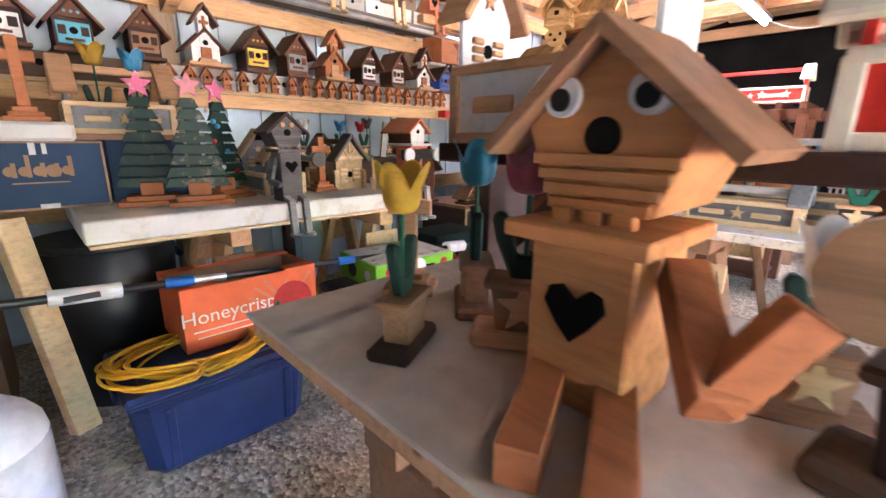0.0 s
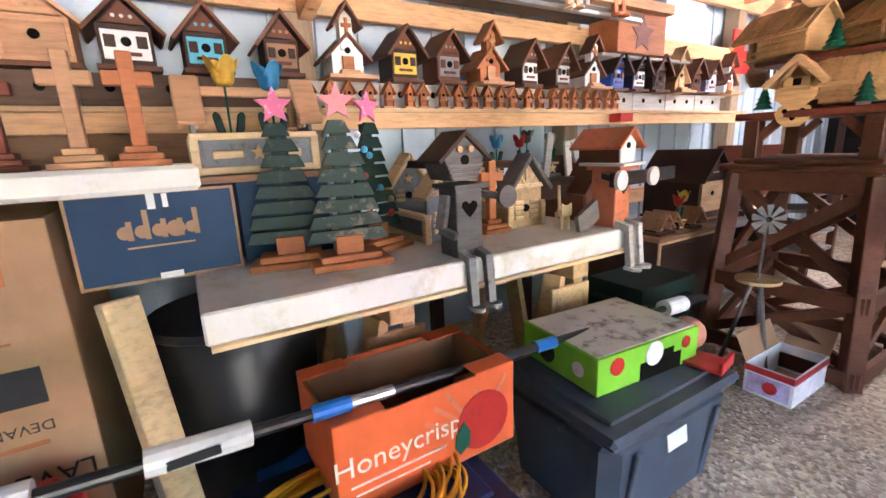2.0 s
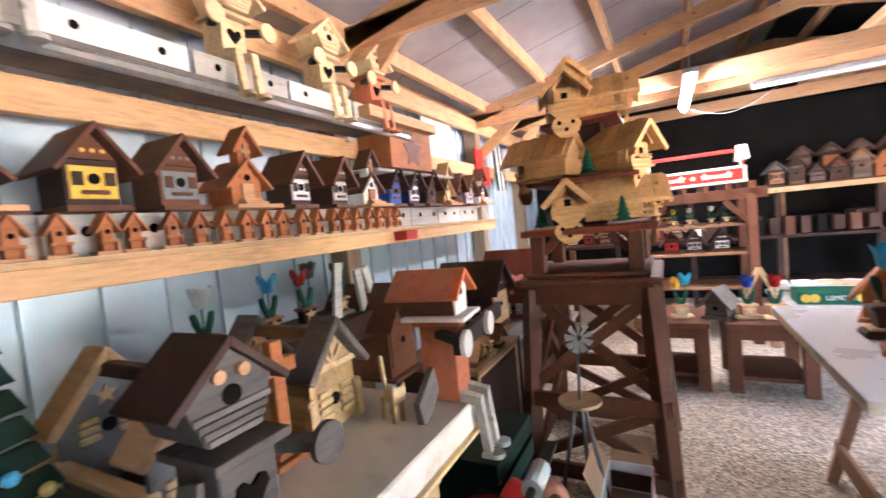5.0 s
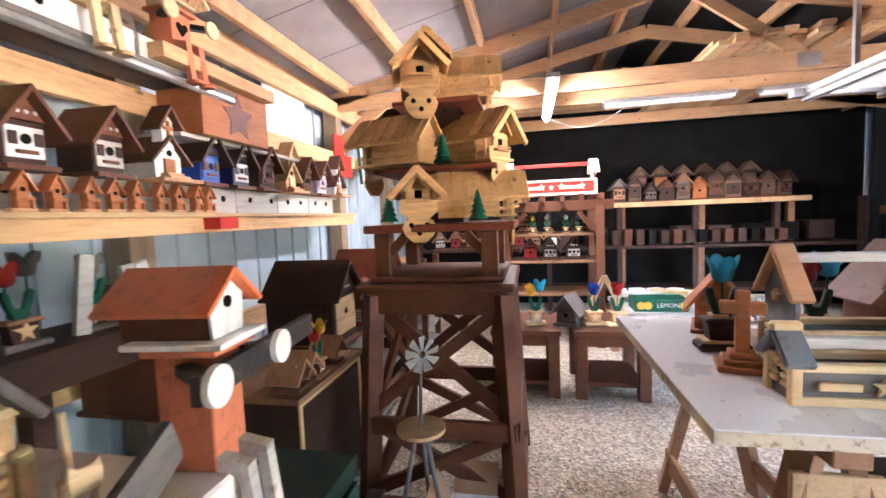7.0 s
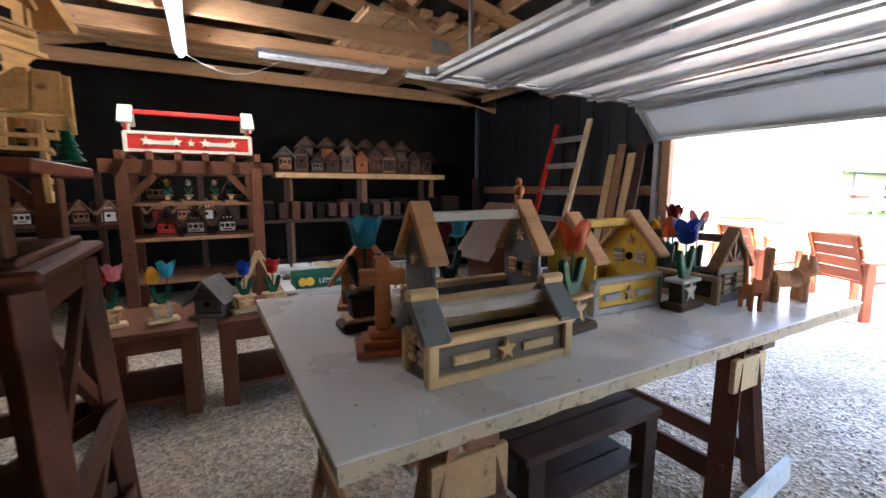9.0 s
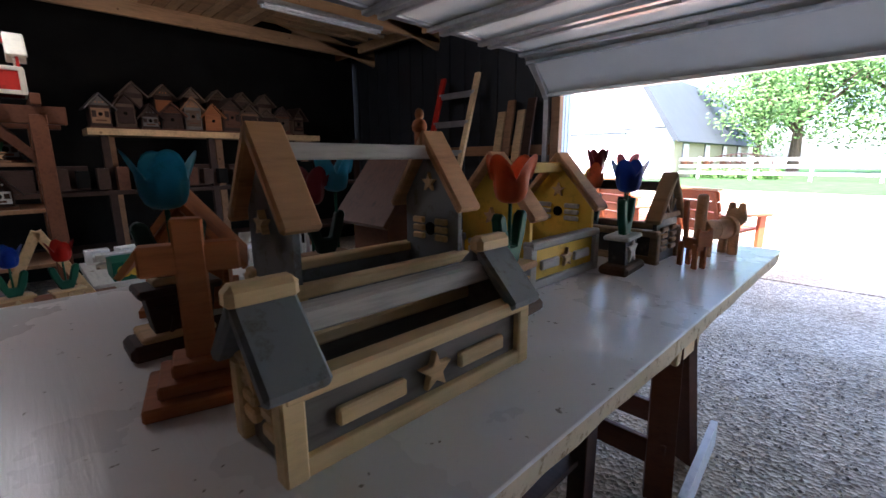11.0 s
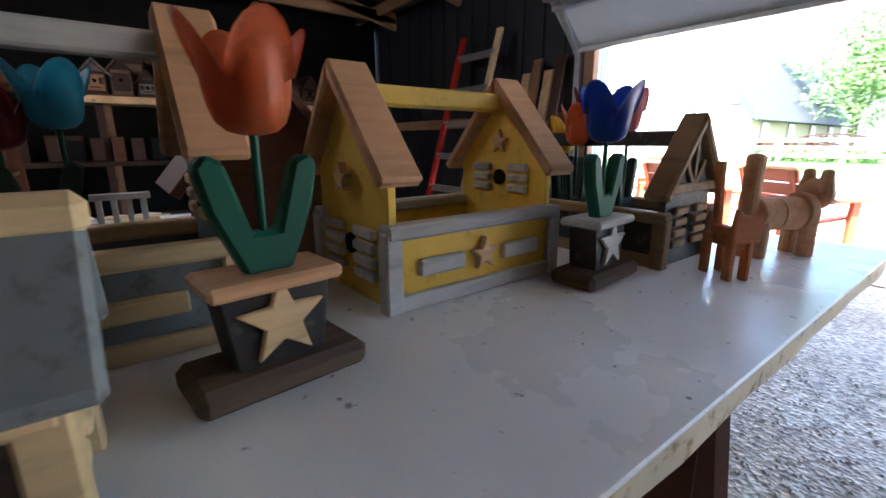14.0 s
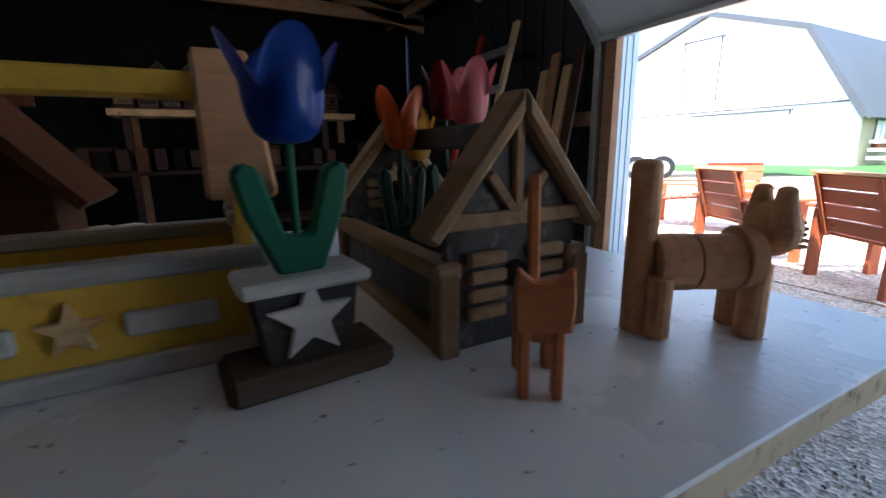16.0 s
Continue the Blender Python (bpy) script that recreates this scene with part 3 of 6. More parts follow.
def tulip_part(parent, x, y, z0, z1, mat, r=0.036, stem=GREEN, turn=0.0, hgt=0.095):
    """A carved tulip on a wire stem."""
    st = round_rod("stem", stem, parent, (x, y, z0), (x, y, z1 - hgt * 0.8), 0.004, seg=8)
    bm = bmesh.new()
    n = 40
    rows = []
    for pr, pz in ((0.16, 0.0), (0.42, 0.03), (0.61, 0.11), (0.72, 0.25), (0.77, 0.4), (0.79, 0.55), (0.82, 0.69), (0.9, 0.83), (1.0, 0.94), (1.1, 1.0)):
        row = []
        for i in range(n):
            a = i * 2 * math.pi / n
            d = abs((a + math.pi / 4) % (math.pi / 2) - math.pi / 4) / (math.pi / 4)
            lobe = 1 - d ** 2.0
            fold = min(1.0, pz / 0.35)
            cut = max(0.0, (pz - 0.4) / 0.6)
            rr = pr * (1 - 0.2 * fold * (1 - lobe))
            zz = pz - cut * 0.5 * (1 - lobe)
            row.append(bm.verts.new((x + rr * r * math.cos(a + turn), y + rr * r * math.sin(a + turn), z1 - hgt + zz * hgt)))
        rows.append(row)
    for ra, rb in zip(rows, rows[1:]):
        for i in range(n):
            bm.faces.new((ra[i], ra[(i + 1) % n], rb[(i + 1) % n], rb[i]))
    bm.faces.new(rows[0][::-1])
    bmesh.ops.solidify(bm, geom=bm.faces[:], thickness=0.009)
    return part("tulip_head", bm, mat, parent, smooth=True)


def leaf_part(parent, x, y, z0, hgt, mat=GREEN, spread=0.05, turn=0.0, t=0.022):
    """Two joined upright leaves sawn from one board: a V with rounded tips."""
    w = spread
    pts = [(-0.022, 0), (0.022, 0), (w * 0.85, hgt * 0.55), (w, hgt * 0.9), (w * 0.82, hgt), (w * 0.55, hgt * 0.93), (0.012, hgt * 0.36), (-0.012, hgt * 0.36), (-w * 0.55, hgt * 0.93), (-w * 0.82, hgt), (-w, hgt * 0.9), (-w * 0.85, hgt * 0.55)]
    return slab("leaves", mat, parent, pts, -t / 2, t / 2, m=pose(x, y, z0, 0, 0, turn), bevel=0.004)


def tulip_pot(m, colours, pot, star, label, base=OAK, rim=CEDAR_L, s=1.0, group="", leaf=GREEN, hgt=0.33):
    m = m @ Matrix.Scale(s, 4)
    t = thing("tulip_planter", m, label, "wooden tulips", group)
    boxes("base", base, t, [((0, 0, 0.0125), (0.085, 0.165, 0.028))], bevel=0.008)
    slab("pot", pot, t, [(-0.042, 0.025), (0.042, 0.025), (0.052, 0.1), (-0.052, 0.1)], -0.028, 0.022)
    boxes("rim", rim, t, [((-0.003, 0, 0.105), (0.075, 0.125, 0.014))], bevel=0.004)
    slab("star", star, t, star_pts(0.044, 0, 0.068), 0.022, 0.03)
    leaf_part(t, 0, 0, 0.11, 0.11, leaf, 0.055)
    n = len(colours)
    for i, c in enumerate(colours):
        y = (i - (n - 1) / 2) * 0.07
        tulip_part(t, 0.0, y, 0.12, hgt + (0.03 if i % 2 else 0), c, 0.048, turn=i * 0.4)
    return t


def cross_on_base(m, mat, label, s=1.0, h=0.27):
    m = m @ Matrix.Scale(s, 4)
    t = thing("wooden_cross", m, label, "cross")
    for i in range(3):
        boxes("step", mat, t, [((0, 0, 0.01 + i * 0.02), (0.13 - i * 0.032, 0.15 - i * 0.036, 0.019))], bevel=0.003)
    boxes("cross", mat, t, [((0, 0, 0.06 + h / 2), (0.034, 0.04, h)), ((0, 0, 0.06 + h * 0.72), (0.032, 0.125, 0.042))], bevel=0.003)
    return t


def slat_tree(m, mat, star, label, h=0.42, s=1.0):
    """A fir sawn from boards: spread slats with gaps on a stepped cedar foot."""
    t = thing("slatted_tree", m @ Matrix.Scale(s, 4), label, "wooden tree", "slatted christmas trees")
    boxes("foot_board", CEDAR, t, [((0, 0, 0.011), (0.14, 0.25, 0.022))], bevel=0.003)
    boxes("foot_step", CEDAR, t, [((0, 0, 0.0325), (0.1, 0.19, 0.021))], bevel=0.003)
    boxes("trunk", CEDAR, t, [((0, 0, 0.07), (0.045, 0.085, 0.055))], bevel=0.002)
    boxes("spine", mat, t, [((-0.014, 0, 0.27), (0.014, 0.05, 0.35))])
    n = 8
    for i in range(n):
        z0 = 0.078 + i * 0.0475
        wa, wb = 0.1 * (1 - i / n) + 0.03, 0.1 * (1 - (i + 1.25) / n) + 0.026
        slab("slat", mat, t, [(-wa, z0), (wa, z0), (wb, z0 + 0.039), (-wb, z0 + 0.039)], -0.006 + 0.001 * (i % 3), 0.009 + 0.001 * (i % 2), m=pose(0, 0, 0, random.uniform(-1.2, 1.2), 0, 0))
    slab("star", star, t, star_pts(0.058, 0, 0.5, 0.45), -0.006, 0.006)
    return t


def house_planter(m, L, D, H, wall, trim, roof, bar, label, star=PINE, gab=0.1, rise=0.09, small_roof=False, truss=False, liner=DARKW, tall=0.0, logs=True):
    """A planter box with a gable at each end and a ridge bar. Length along y, front along x, origin at base centre."""
    t = thing("house_planter", m, label, "planter box")
    # box sides
    for s in (1, -1):
        f = boxes("side_board", wall, t, [((s * (D / 2 - 0.008), 0, H * 0.5), (0.014, L - 0.02, H - 0.004))])
        boxes("top_rail", trim, t, [((s * (D / 2 - 0.004), 0, H), (0.034, L + 0.008, 0.022))], bevel=0.004)
        boxes("bottom_rail", trim, t, [((s * (D / 2 + 0.003), 0, 0.013), (0.012, L - 0.03, 0.024))])
        if s > 0:
            for q in (-1, 1):
                boxes("panel_strip", trim, f, [((D / 2 + 0.004, q * L * 0.24, H * 0.52), (0.012, L * 0.24, H * 0.22))], bevel=0.003)
            slab("star", star, f, star_pts(0.03, 0, H * 0.55), D / 2, D / 2 + 0.012)
        for q in (-1, 1):
            boxes("corner_post", trim, t, [((s * (D / 2 - 0.002), q * (L / 2 - 0.006), H * 0.5), (0.026, 0.028, H + 0.002))], bevel=0.003)
    boxes("floor_board", liner, t, [((0, 0, 0.02), (D - 0.03, L - 0.03, 0.012))])
    turn = pose(0, 0, 0, 0, 0, 90)
    for q in (-1, 1):
        xx = q * (L / 2 - 0.012)
        hh = H + tall
        e = slab("gable_end", wall, t, gable(D - 0.012, hh, rise), xx - 0.008 if q > 0 else xx - 0.006, xx + 0.006 if q > 0 else xx + 0.008, m=turn)
        out = xx + q * 0.012
        if logs:
            for k in range(4):
                for side in (-1, 1):
                    boxes("log_strip", trim, e, [((side * D * 0.22, out, 0.045 + k * 0.022), (D * 0.26, 0.012, 0.016))], bevel=0.003)
            bm = bmesh.new()
            cyl(bm, (0, out - q * 0.004, 0.085), 0.017, 0.006, 16, (90, 0, 0))
            part("window_hole", bm, DARK, e)
        if tall > 0.04:
            inn = xx - q * 0.011
            slab("inner_star", star, e, star_pts(0.024, 0, hh + rise * 0.3), inn - 0.005, inn + 0.005, m=turn, bevel=0)
            for k in range(3):
                for side in (-1, 1):
                    boxes("inner_log", trim, e, [((side * D * 0.2, inn, H + 0.035 + k * 0.02), (D * 0.2, 0.012, 0.015))], bevel=0.003)
            bm = bmesh.new()
            cyl(bm, (0, inn + q * 0.002, H + 0.055), 0.016, 0.006, 16, (90, 0, 0))
            part("inner_hole", bm, DARK, e)
        if not truss:
            slab("gable_star", star, e, star_pts(0.024, 0, hh * 0.93), out - 0.012, out + 0.002, m=turn, bevel=0)
        if truss:
            for side in (-1, 1):
                rod("truss_brace", trim, e, (0, xx + q * 0.008, hh + 0.0), (side * D * 0.2, xx + q * 0.008, hh + rise * 0.45), 0.012)
            rod("truss_brace", trim, e, (0, xx + q * 0.008, hh + 0.004), (0, xx + q * 0.008, hh + rise), 0.012)
            boxes("tie_beam", trim, e, [((0, xx + q * 0.008, hh), (D, 0.014, 0.018))])
        for side in (-1, 1):
            a = math.atan2(rise, (D - 0.012) / 2)
            ly = (D - 0.012) / 2 + (0.02 if not small_roof else 0.016)
            th = 0.02
            p1 = (side * ly, hh + rise - ly * math.tan(a))
            n = (side * math.sin(a) * th, math.cos(a) * th)
            slab("roof_board", roof, t, [(0, hh + rise), p1, (p1[0] + n[0], p1[1] + n[1]), (0, hh + rise + th / math.cos(a))], xx - gab / 2, xx + gab / 2, m=turn, bevel=0.005)
        if small_roof:
            rod("ridge_cap", trim, t, (0, xx - gab * 0.55, hh + rise + 0.024), (0, xx + gab * 0.55, hh + rise + 0.024), 0.03, bevel=0.008)
    boxes("ridge_bar", bar, t, [((0, 0, H + tall + rise - 0.02), (0.034, L - 0.05, 0.032))], bevel=0.004)
    return t


def leg_frame(parent, mat, w, d, h, t=0.07):
    for sx in (-1, 1):
        for sy in (-1, 1):
            boxes("leg", mat, parent, [((sx * (d / 2 - t / 2), sy * (w / 2 - t / 2), h / 2), (t, t, h))], bevel=0.003)


def sawhorse(m, w, h, label, mat=OAK, brace=None, spread=0.2):
    t = thing("sawhorse", m, label, "sawhorse", "sawhorses under the tables")
    boxes("top_beam", mat, t, [((0, 0, h - 0.045), (0.09, w, 0.09))], bevel=0.003)
    for sy in (-1, 1):
        for sx in (-1, 1):
            rod("leg", mat, t, (sx * 0.05, sy * (w / 2 - 0.1), h - 0.09), (sx * spread, sy * (w / 2 - 0.06), 0.01), 0.085, d=0.04)
        boxes("gusset", brace or mat, t, [((0, sy * (w / 2 - 0.06), h - 0.2), (0.22, 0.02, 0.13))], bevel=0.003)
    for sx in (-1, 1):
        boxes("stretcher", mat, t, [((sx * spread * 0.875, 0, 0.16), (0.022, w - 0.1, 0.09))], bevel=0.003)
    return t


def carton(name, m, s, mat, label, open_top=False, category="cardboard box", flaps=None):
    """A carton with thin walls; length along y."""
    t = thing(name, m, label, category)
    d, w, h = s
    e = 0.006
    boxes("bottom", CARD, t, [((0, 0, 0.004), (d - 0.01, w - 0.01, 0.006))], bevel=0)
    for sx in (-1, 1):
        boxes("side", mat, t, [((sx * (d / 2 - e / 2), 0, h / 2), (e, w, h))], bevel=0.0015)
    for sy in (-1, 1):
        boxes("end", mat, t, [((0, sy * (w / 2 - e / 2), h / 2), (d - 2 * e, e, h - 0.001))], bevel=0.0015)
    if not open_top:
        boxes("lid", mat, t, [((0, 0, h - 0.003), (d - 2 * e - 0.002, w - 2 * e - 0.002, 0.006))], bevel=0.001)
    return t


def tub(m, d, w, h, mat, label):
    t = thing("storage_tub", m, label, "storage tub")
    bm = bmesh.new()
    vs = bx(bm, (0, 0, h / 2), (d, w, h))
    for v in vs:
        if v.co.z < 0.01:
            v.co.x *= 0.86
            v.co.y *= 0.9
    part("tub_body", bm, mat, t, bevel=0.045)
    for k in (-0.33, 0.33):
        boxes("rib", mat, t, [((d * 0.475, k * w, h * 0.5), (0.014, 0.03, h * 0.72), (0, 8, 0))], bevel=0.004)
    lid = boxes("lid", mat, t, [((0, 0, h + 0.012), (d + 0.03, w + 0.03, 0.03))], bevel=0.013)
    boxes("raised_panel", mat, lid, [((0, 0, h + 0.03), (d - 0.08, w - 0.08, 0.014))], bevel=0.005)
    boxes("rim_lip", mat, lid, [((0, 0, h - 0.008), (d + 0.012, w + 0.012, 0.014))], bevel=0.005)
    for s in (-1, 1):
        boxes("handle", mat, t, [((0, s * (w / 2 + 0.012), h - 0.03), (0.14, 0.03, 0.03))], bevel=0.006)
    return t


def cat(m, mat, label, s=1.0, flat=False):
    """A wooden cat: round-log body or sawn boards, tall tail at the back; front along x."""
    t = new("cat_figure")
    bpy.data.objects.remove(t)
    bm = bmesh.new()
    if flat:
        bx(bm, (0, 0, 0.105), (0.1, 0.03, 0.05))
        for sx in (-1, 1):
            for sy in (-1, 1):
                bx(bm, (sx * 0.042, sy * 0.022, 0.055), (0.026, 0.014, 0.11))
        bx(bm, (-0.05, 0, 0.19), (0.022, 0.016, 0.2), (0, -6, 0))
        prism(bm, [(-0.035, 0.1), (0.035, 0.1), (0.038, 0.15), (0.034, 0.185), (0.014, 0.168), (-0.014, 0.168), (-0.034, 0.185), (-0.038, 0.15)], 0.05, 0.066)
    else:
        cyl(bm, (-0.045, 0, 0.115), 0.046, 0.06, 20, (0, 90, 0))
        cyl(bm, (0.02, 0, 0.115), 0.045, 0.066, 20, (0, 90, 0))
        for sy in (-1, 1):
            cyl(bm, (0.076, sy * 0.026, 0.06), 0.021, 0.12, 14)
            cyl(bm, (-0.07, sy * 0.03, 0.05), 0.019, 0.1, 14)
        cyl(bm, (0.066, 0, 0.12), 0.053, 0.026, 20, (0, 90, 0))
        cyl(bm, (-0.092, 0, 0.134), 0.023, 0.268, 16)
        ball(bm, (-0.092, 0, 0.268), (0.023, 0.023, 0.01))
        ball(bm, (0.108, 0, 0.168), (0.036, 0.046, 0.044), 18, 12)
        for k in range(5):
            bx(bm, (0.138 + 0.003 * (k % 2), 0, 0.142 + k * 0.009), (0.022, 0.05 - 0.004 * k, 0.006))
        for sy in (-1, 1):
            cyl(bm, (0.104, sy * 0.026, 0.2), 0.024, 0.056, 12, (0, 0, 0), 0.013)
            ball(bm, (0.104, sy * 0.026, 0.226), (0.014, 0.014, 0.01))
    ob = part("cat_figure", bm, mat, None, bevel=0.003)
    ob.matrix_world = m @ Matrix.Scale(s, 4)
    return tagged(ob, label, "wooden cat")


RY = -90  # turn of things whose front looks along -y

# ---- left wall: shelves ----
struct("shelf_beam", GIRT, [((-1.965, 2.25, 1.342), (0.04, 5.0, 0.075))], "pine beam under the display shelf", 0.003)
struct("display_shelf", PINE, [((-2.05, 2.25, 1.389), (0.26, 5.0, 0.02))], "pale pine shelf along the wall", 0.002)
struct("wall_panel", OAK, [((-2.14, -0.3, 1.12), (0.03, 2.1, 0.42))], "dark brown plywood panel on the wall under the shelf", 0.002)
riser = thing("shelf_riser", pose(0, 0, 0), "weathered grey-white boards with round holes on the shelf", "shelf board")
for i in range(12):
    rb = boxes("board", GREYL if i > 2 else POTB, riser, [((-2.03, -0.03 + i * 0.395, 1.464), (0.02, 0.39, 0.126), (0, 0, random.uniform(-0.3, 0.3)))], bevel=0.002)
    for k in (-0.1, 0.1):
        disc("drilled_hole", DARK, rb, (-2.0185, -0.03 + i * 0.395 + k + random.uniform(-0.03, 0.03), 1.475), 0.016, 0.003)
struct("riser_top", GREYL, [((-2.13, 2.2, 1.522), (0.2, 4.8, 0.012))], "weathered board shelf top", 0.001)
first = mini(pose(-1.955, 0.98, 1.4))
for i in range(1, 22):
    copy_thing(first, pose(-1.955 + random.uniform(-0.008, 0.008), 0.98 + i * 0.098 + random.uniform(-0.012, 0.012), 1.4, 0, 0, random.uniform(-12, 12)))
SH = "birdhouses along the wall shelf"
Z1 = 1.529
birdhouse(pose(-1.99, 0.09, Z1), CEDAR_L, CEDAR_L, CEDAR_L, "plain tan wooden birdhouse on the wall shelf", SH, 0.2, 0.18, 0.15, shutters=False)
birdhouse(pose(-1.99, 0.345, Z1, 0, 0, 4), WHITE, DARKW, BROWN, "brown-roofed birdhouse with white front and shutters", SH, 0.17, 0.17, 0.14)
birdhouse(pose(-1.99, 0.605, Z1, 0, 0, 3), TEALB, DARKW, BROWN, "brown-roofed birdhouse with bright blue front", SH, 0.15)
birdhouse(pose(-1.99, 0.895, Z1), OAK, DARKW, BROWN, "brown birdhouse with weathered plain front", SH, 0.14)
church(pose(-1.99, 1.19, Z1), WHITE, "white church birdhouse with steeple and cedar cross", group=SH)
birdhouse(pose(-1.99, 1.485, Z1, 0, 0, 2), YELLOW, DARKW, BROWN, "dark birdhouse with yellow front and brown shutters", SH, 0.145)
birdhouse(pose(-1.99, 1.745, Z1, 0, 0, 3), GREYP, BROWN, BROWN, "reddish-brown birdhouse with grey-green front", SH, 0.145)
church(pose(-1.99, 2.02, Z1), CEDAR, "cedar church birdhouse with small steeple", CEDAR, CEDAR_L, group=SH, w=0.14)
birdhouse(pose(-1.99, 2.31, Z1, 0, 0, 3), WHITE, DARKW, BROWN, "dark birdhouse with small white front", SH, 0.13)
birdhouse(pose(-1.99, 2.585, Z1, 0, 0, 3), GREYL, DARKW, BROWN, "dark birdhouse with grey weathered front", SH, 0.13)
church(pose(-1.99, 2.86, Z1), WHITE, "white church birdhouse with brown roof", group=SH, w=0.14)
birdhouse(pose(-1.99, 3.11, Z1), COBALT, COBALT, DARKW, "cobalt blue birdhouse with dark roof", SH, 0.13)
birdhouse(pose(-1.99, 3.34, Z1), WHITE, NAVY, DARKW, "dark birdhouse with white trim", SH, 0.13)
birdhouse(pose(-1.99, 3.58, Z1), DARKW, DARKW, BROWN, "dark brown stained birdhouse on the wall shelf", SH, 0.15)
church(pose(-1.98, 3.83, Z1), PINE, "pale pine church birdhouse", PINE, PINE_L, group=SH, w=0.12)
birdhouse(pose(-1.99, 4.05, Z1), BROWN, DARKW, BROWN, "dark brown birdhouse at the shelf end", SH, 0.14)
birdhouse(pose(-1.99, 4.28, Z1), GREYL, PURPLE, BROWN, "lilac and grey birdhouse at the shelf end", SH, 0.14)
church(pose(-1.97, 4.52, Z1), WHITE, "white church birdhouse at the shelf end", group=SH, w=0.13)
tagged(boxes("red_block", REDP, None, [((-1.9, 3.05, 1.347), (0.09, 0.13, 0.055))]), "red painted wooden block under the shelf", "block")
# carton with a leaf print above the shelf
lb = carton("leaf_carton", pose(-2.02, 3.23, 1.76), (0.24, 0.5, 0.25), CEDAR, "brown carton with a maple leaf print")
slab("leaf_print", RED_ST, lb, star_pts(0.12, 0, 0.12, 0.5), 0.12, 0.123, bevel=0)
tagged(boxes("support_shelf", GREYL, None, [((-2.06, 3.4, 1.75), (0.22, 1.0, 0.018))]), "grey board bracket shelf on the wall", "shelf")
tagged(boxes("beam_end", GIRT, None, [((-1.9, 3.1, 2.04), (0.12, 0.75, 0.06))]), "pale beam end laid on the shelf", "beam")
tagged(boxes("poster_board", WHITE, None, [((-2.208, 4.2, 2.12), (0.012, 0.55, 0.34))]), "blank white board fixed to the wall", "board")

# ---- left wall: top shelf with sitting figures ----
struct("top_shelf", GREYW, [((-2.02, 1.2, 1.985), (0.26, 4.0, 0.022))], "weathered dark shelf board high on the wall", 0.002)
struct("shelf_pipe", STEEL, [((-1.9, 1.2, 1.957), (0.035, 4.0, 0.035))], "grey metal rail under the top shelf", 0.01)
ts = thing("holed_boards", pose(0, 0, 0), "white weathered boards with round holes on the top shelf", "shelf board")
for i in range(9):
    y = -0.62 + i * 0.44
    b = boxes("board", WHITE if i % 2 else GREYL, ts, [((-1.925, y, 2.045), (0.02, 0.42, 0.092))], bevel=0.002)
    for k in (-0.12, 0.12):
        disc("drilled_hole", DARK, b, (-1.9145, y + k, 2.05), 0.013, 0.003)
for y, col, ar, lab in ((-0.25, CEDAR, BROWN, "cedar"), (0.42, CEDAR_L, CEDAR, "tan cedar"), (0.93, PINE, OAK, "plain pine"), (1.3, GREYL, GREYW, "grey weathered"), (1.98, PINE_L, BLACK, "pale pine with black arms"), (2.5, PINE_L, GREEND, "pale pine"), (2.9, SALMON, BLACK, "orange and pine")):
    sitting_man(pose(-1.9, y, 2.1), PINE_L if col is SALMON else col, col, OAK if y < 1.5 else PINE_L, GREYL if y == 1.3 else col, PINE_L, lab + " birdhouse figure sitting on the top shelf", 1.0, ar, "figures sitting on the top shelf")
tagged(boxes("shelf_bracket", GIRT, None, [((-2.0, 1.06, 1.9), (0.34, 0.07, 0.1), (0, -12, 0))]), "pine bracket beside the wall post", "bracket")

# ---- table A and what stands on it ----
TA = 0.85
ta = thing("display_slab", pose(0, 0, 0), "thick white foam slab laid as a table on trestles", "table")
bm = bmesh.new()
prism(bm, [(0.43, TA - 0.085), (1.97, TA - 0.085), (1.97, TA), (0.43, TA)], -1.78, -1.03)
part("slab_top", bm, FOAM, ta, bevel=0.006)
boxes("plywood_edge", PINE_L, ta, [((-1.38, 1.22, TA - 0.093), (0.72, 1.56, 0.012))])
sawhorse(pose(-1.4, 1.78, 0, 0, 0, 90), 0.62, TA - 0.1, "pale pine trestle under the slab", PINE)
sawhorse(pose(-1.42, 0.98, 0, 0, 0, 90), 0.62, TA - 0.1, "brown wooden trestle under the slab", CEDAR_L)
rod("prop_leg", PINE_L, ta, (-1.34, 0.24, 0.84), (-1.17, 0.33, 0.0), 0.09, "pale post that props the slab", 0.004, 0.06)
slat_tree(pose(-1.36, 0.715, TA, 0, 0, -14), PINEGREEN, PINKM, "dark green slatted christmas tree with a pink star")
slat_tree(pose(-1.24, 0.87, TA, 0, 0, -8), TREEWORN, PINK, "worn green slatted christmas tree with a pink star")
tr = slat_tree(pose(-1.38, 1.02, TA, 0, 0, 20), GREEND, PINKM, "dark green slatted tree hung with small ornaments")
for i in range(12):
    bm = bmesh.new()
    ball(bm, (0.02, random.uniform(-0.07, 0.07), random.uniform(0.12, 0.42)), (0.011, 0.012, 0.012), 8, 6)
    part("ornament", bm, (REDP, WHITE, PINE, SKYB)[i % 4], tr)
sitting_man(pose(-1.06, 1.22, TA, 0, 0, 0), GREYW, GREYW, DARKW, GREYM, GREYW, "dark grey wooden birdhouse figure sitting on the slab edge", 0.96, GREYW, bh=0.232, rw=0.1, hx=-0.05, bent=True)
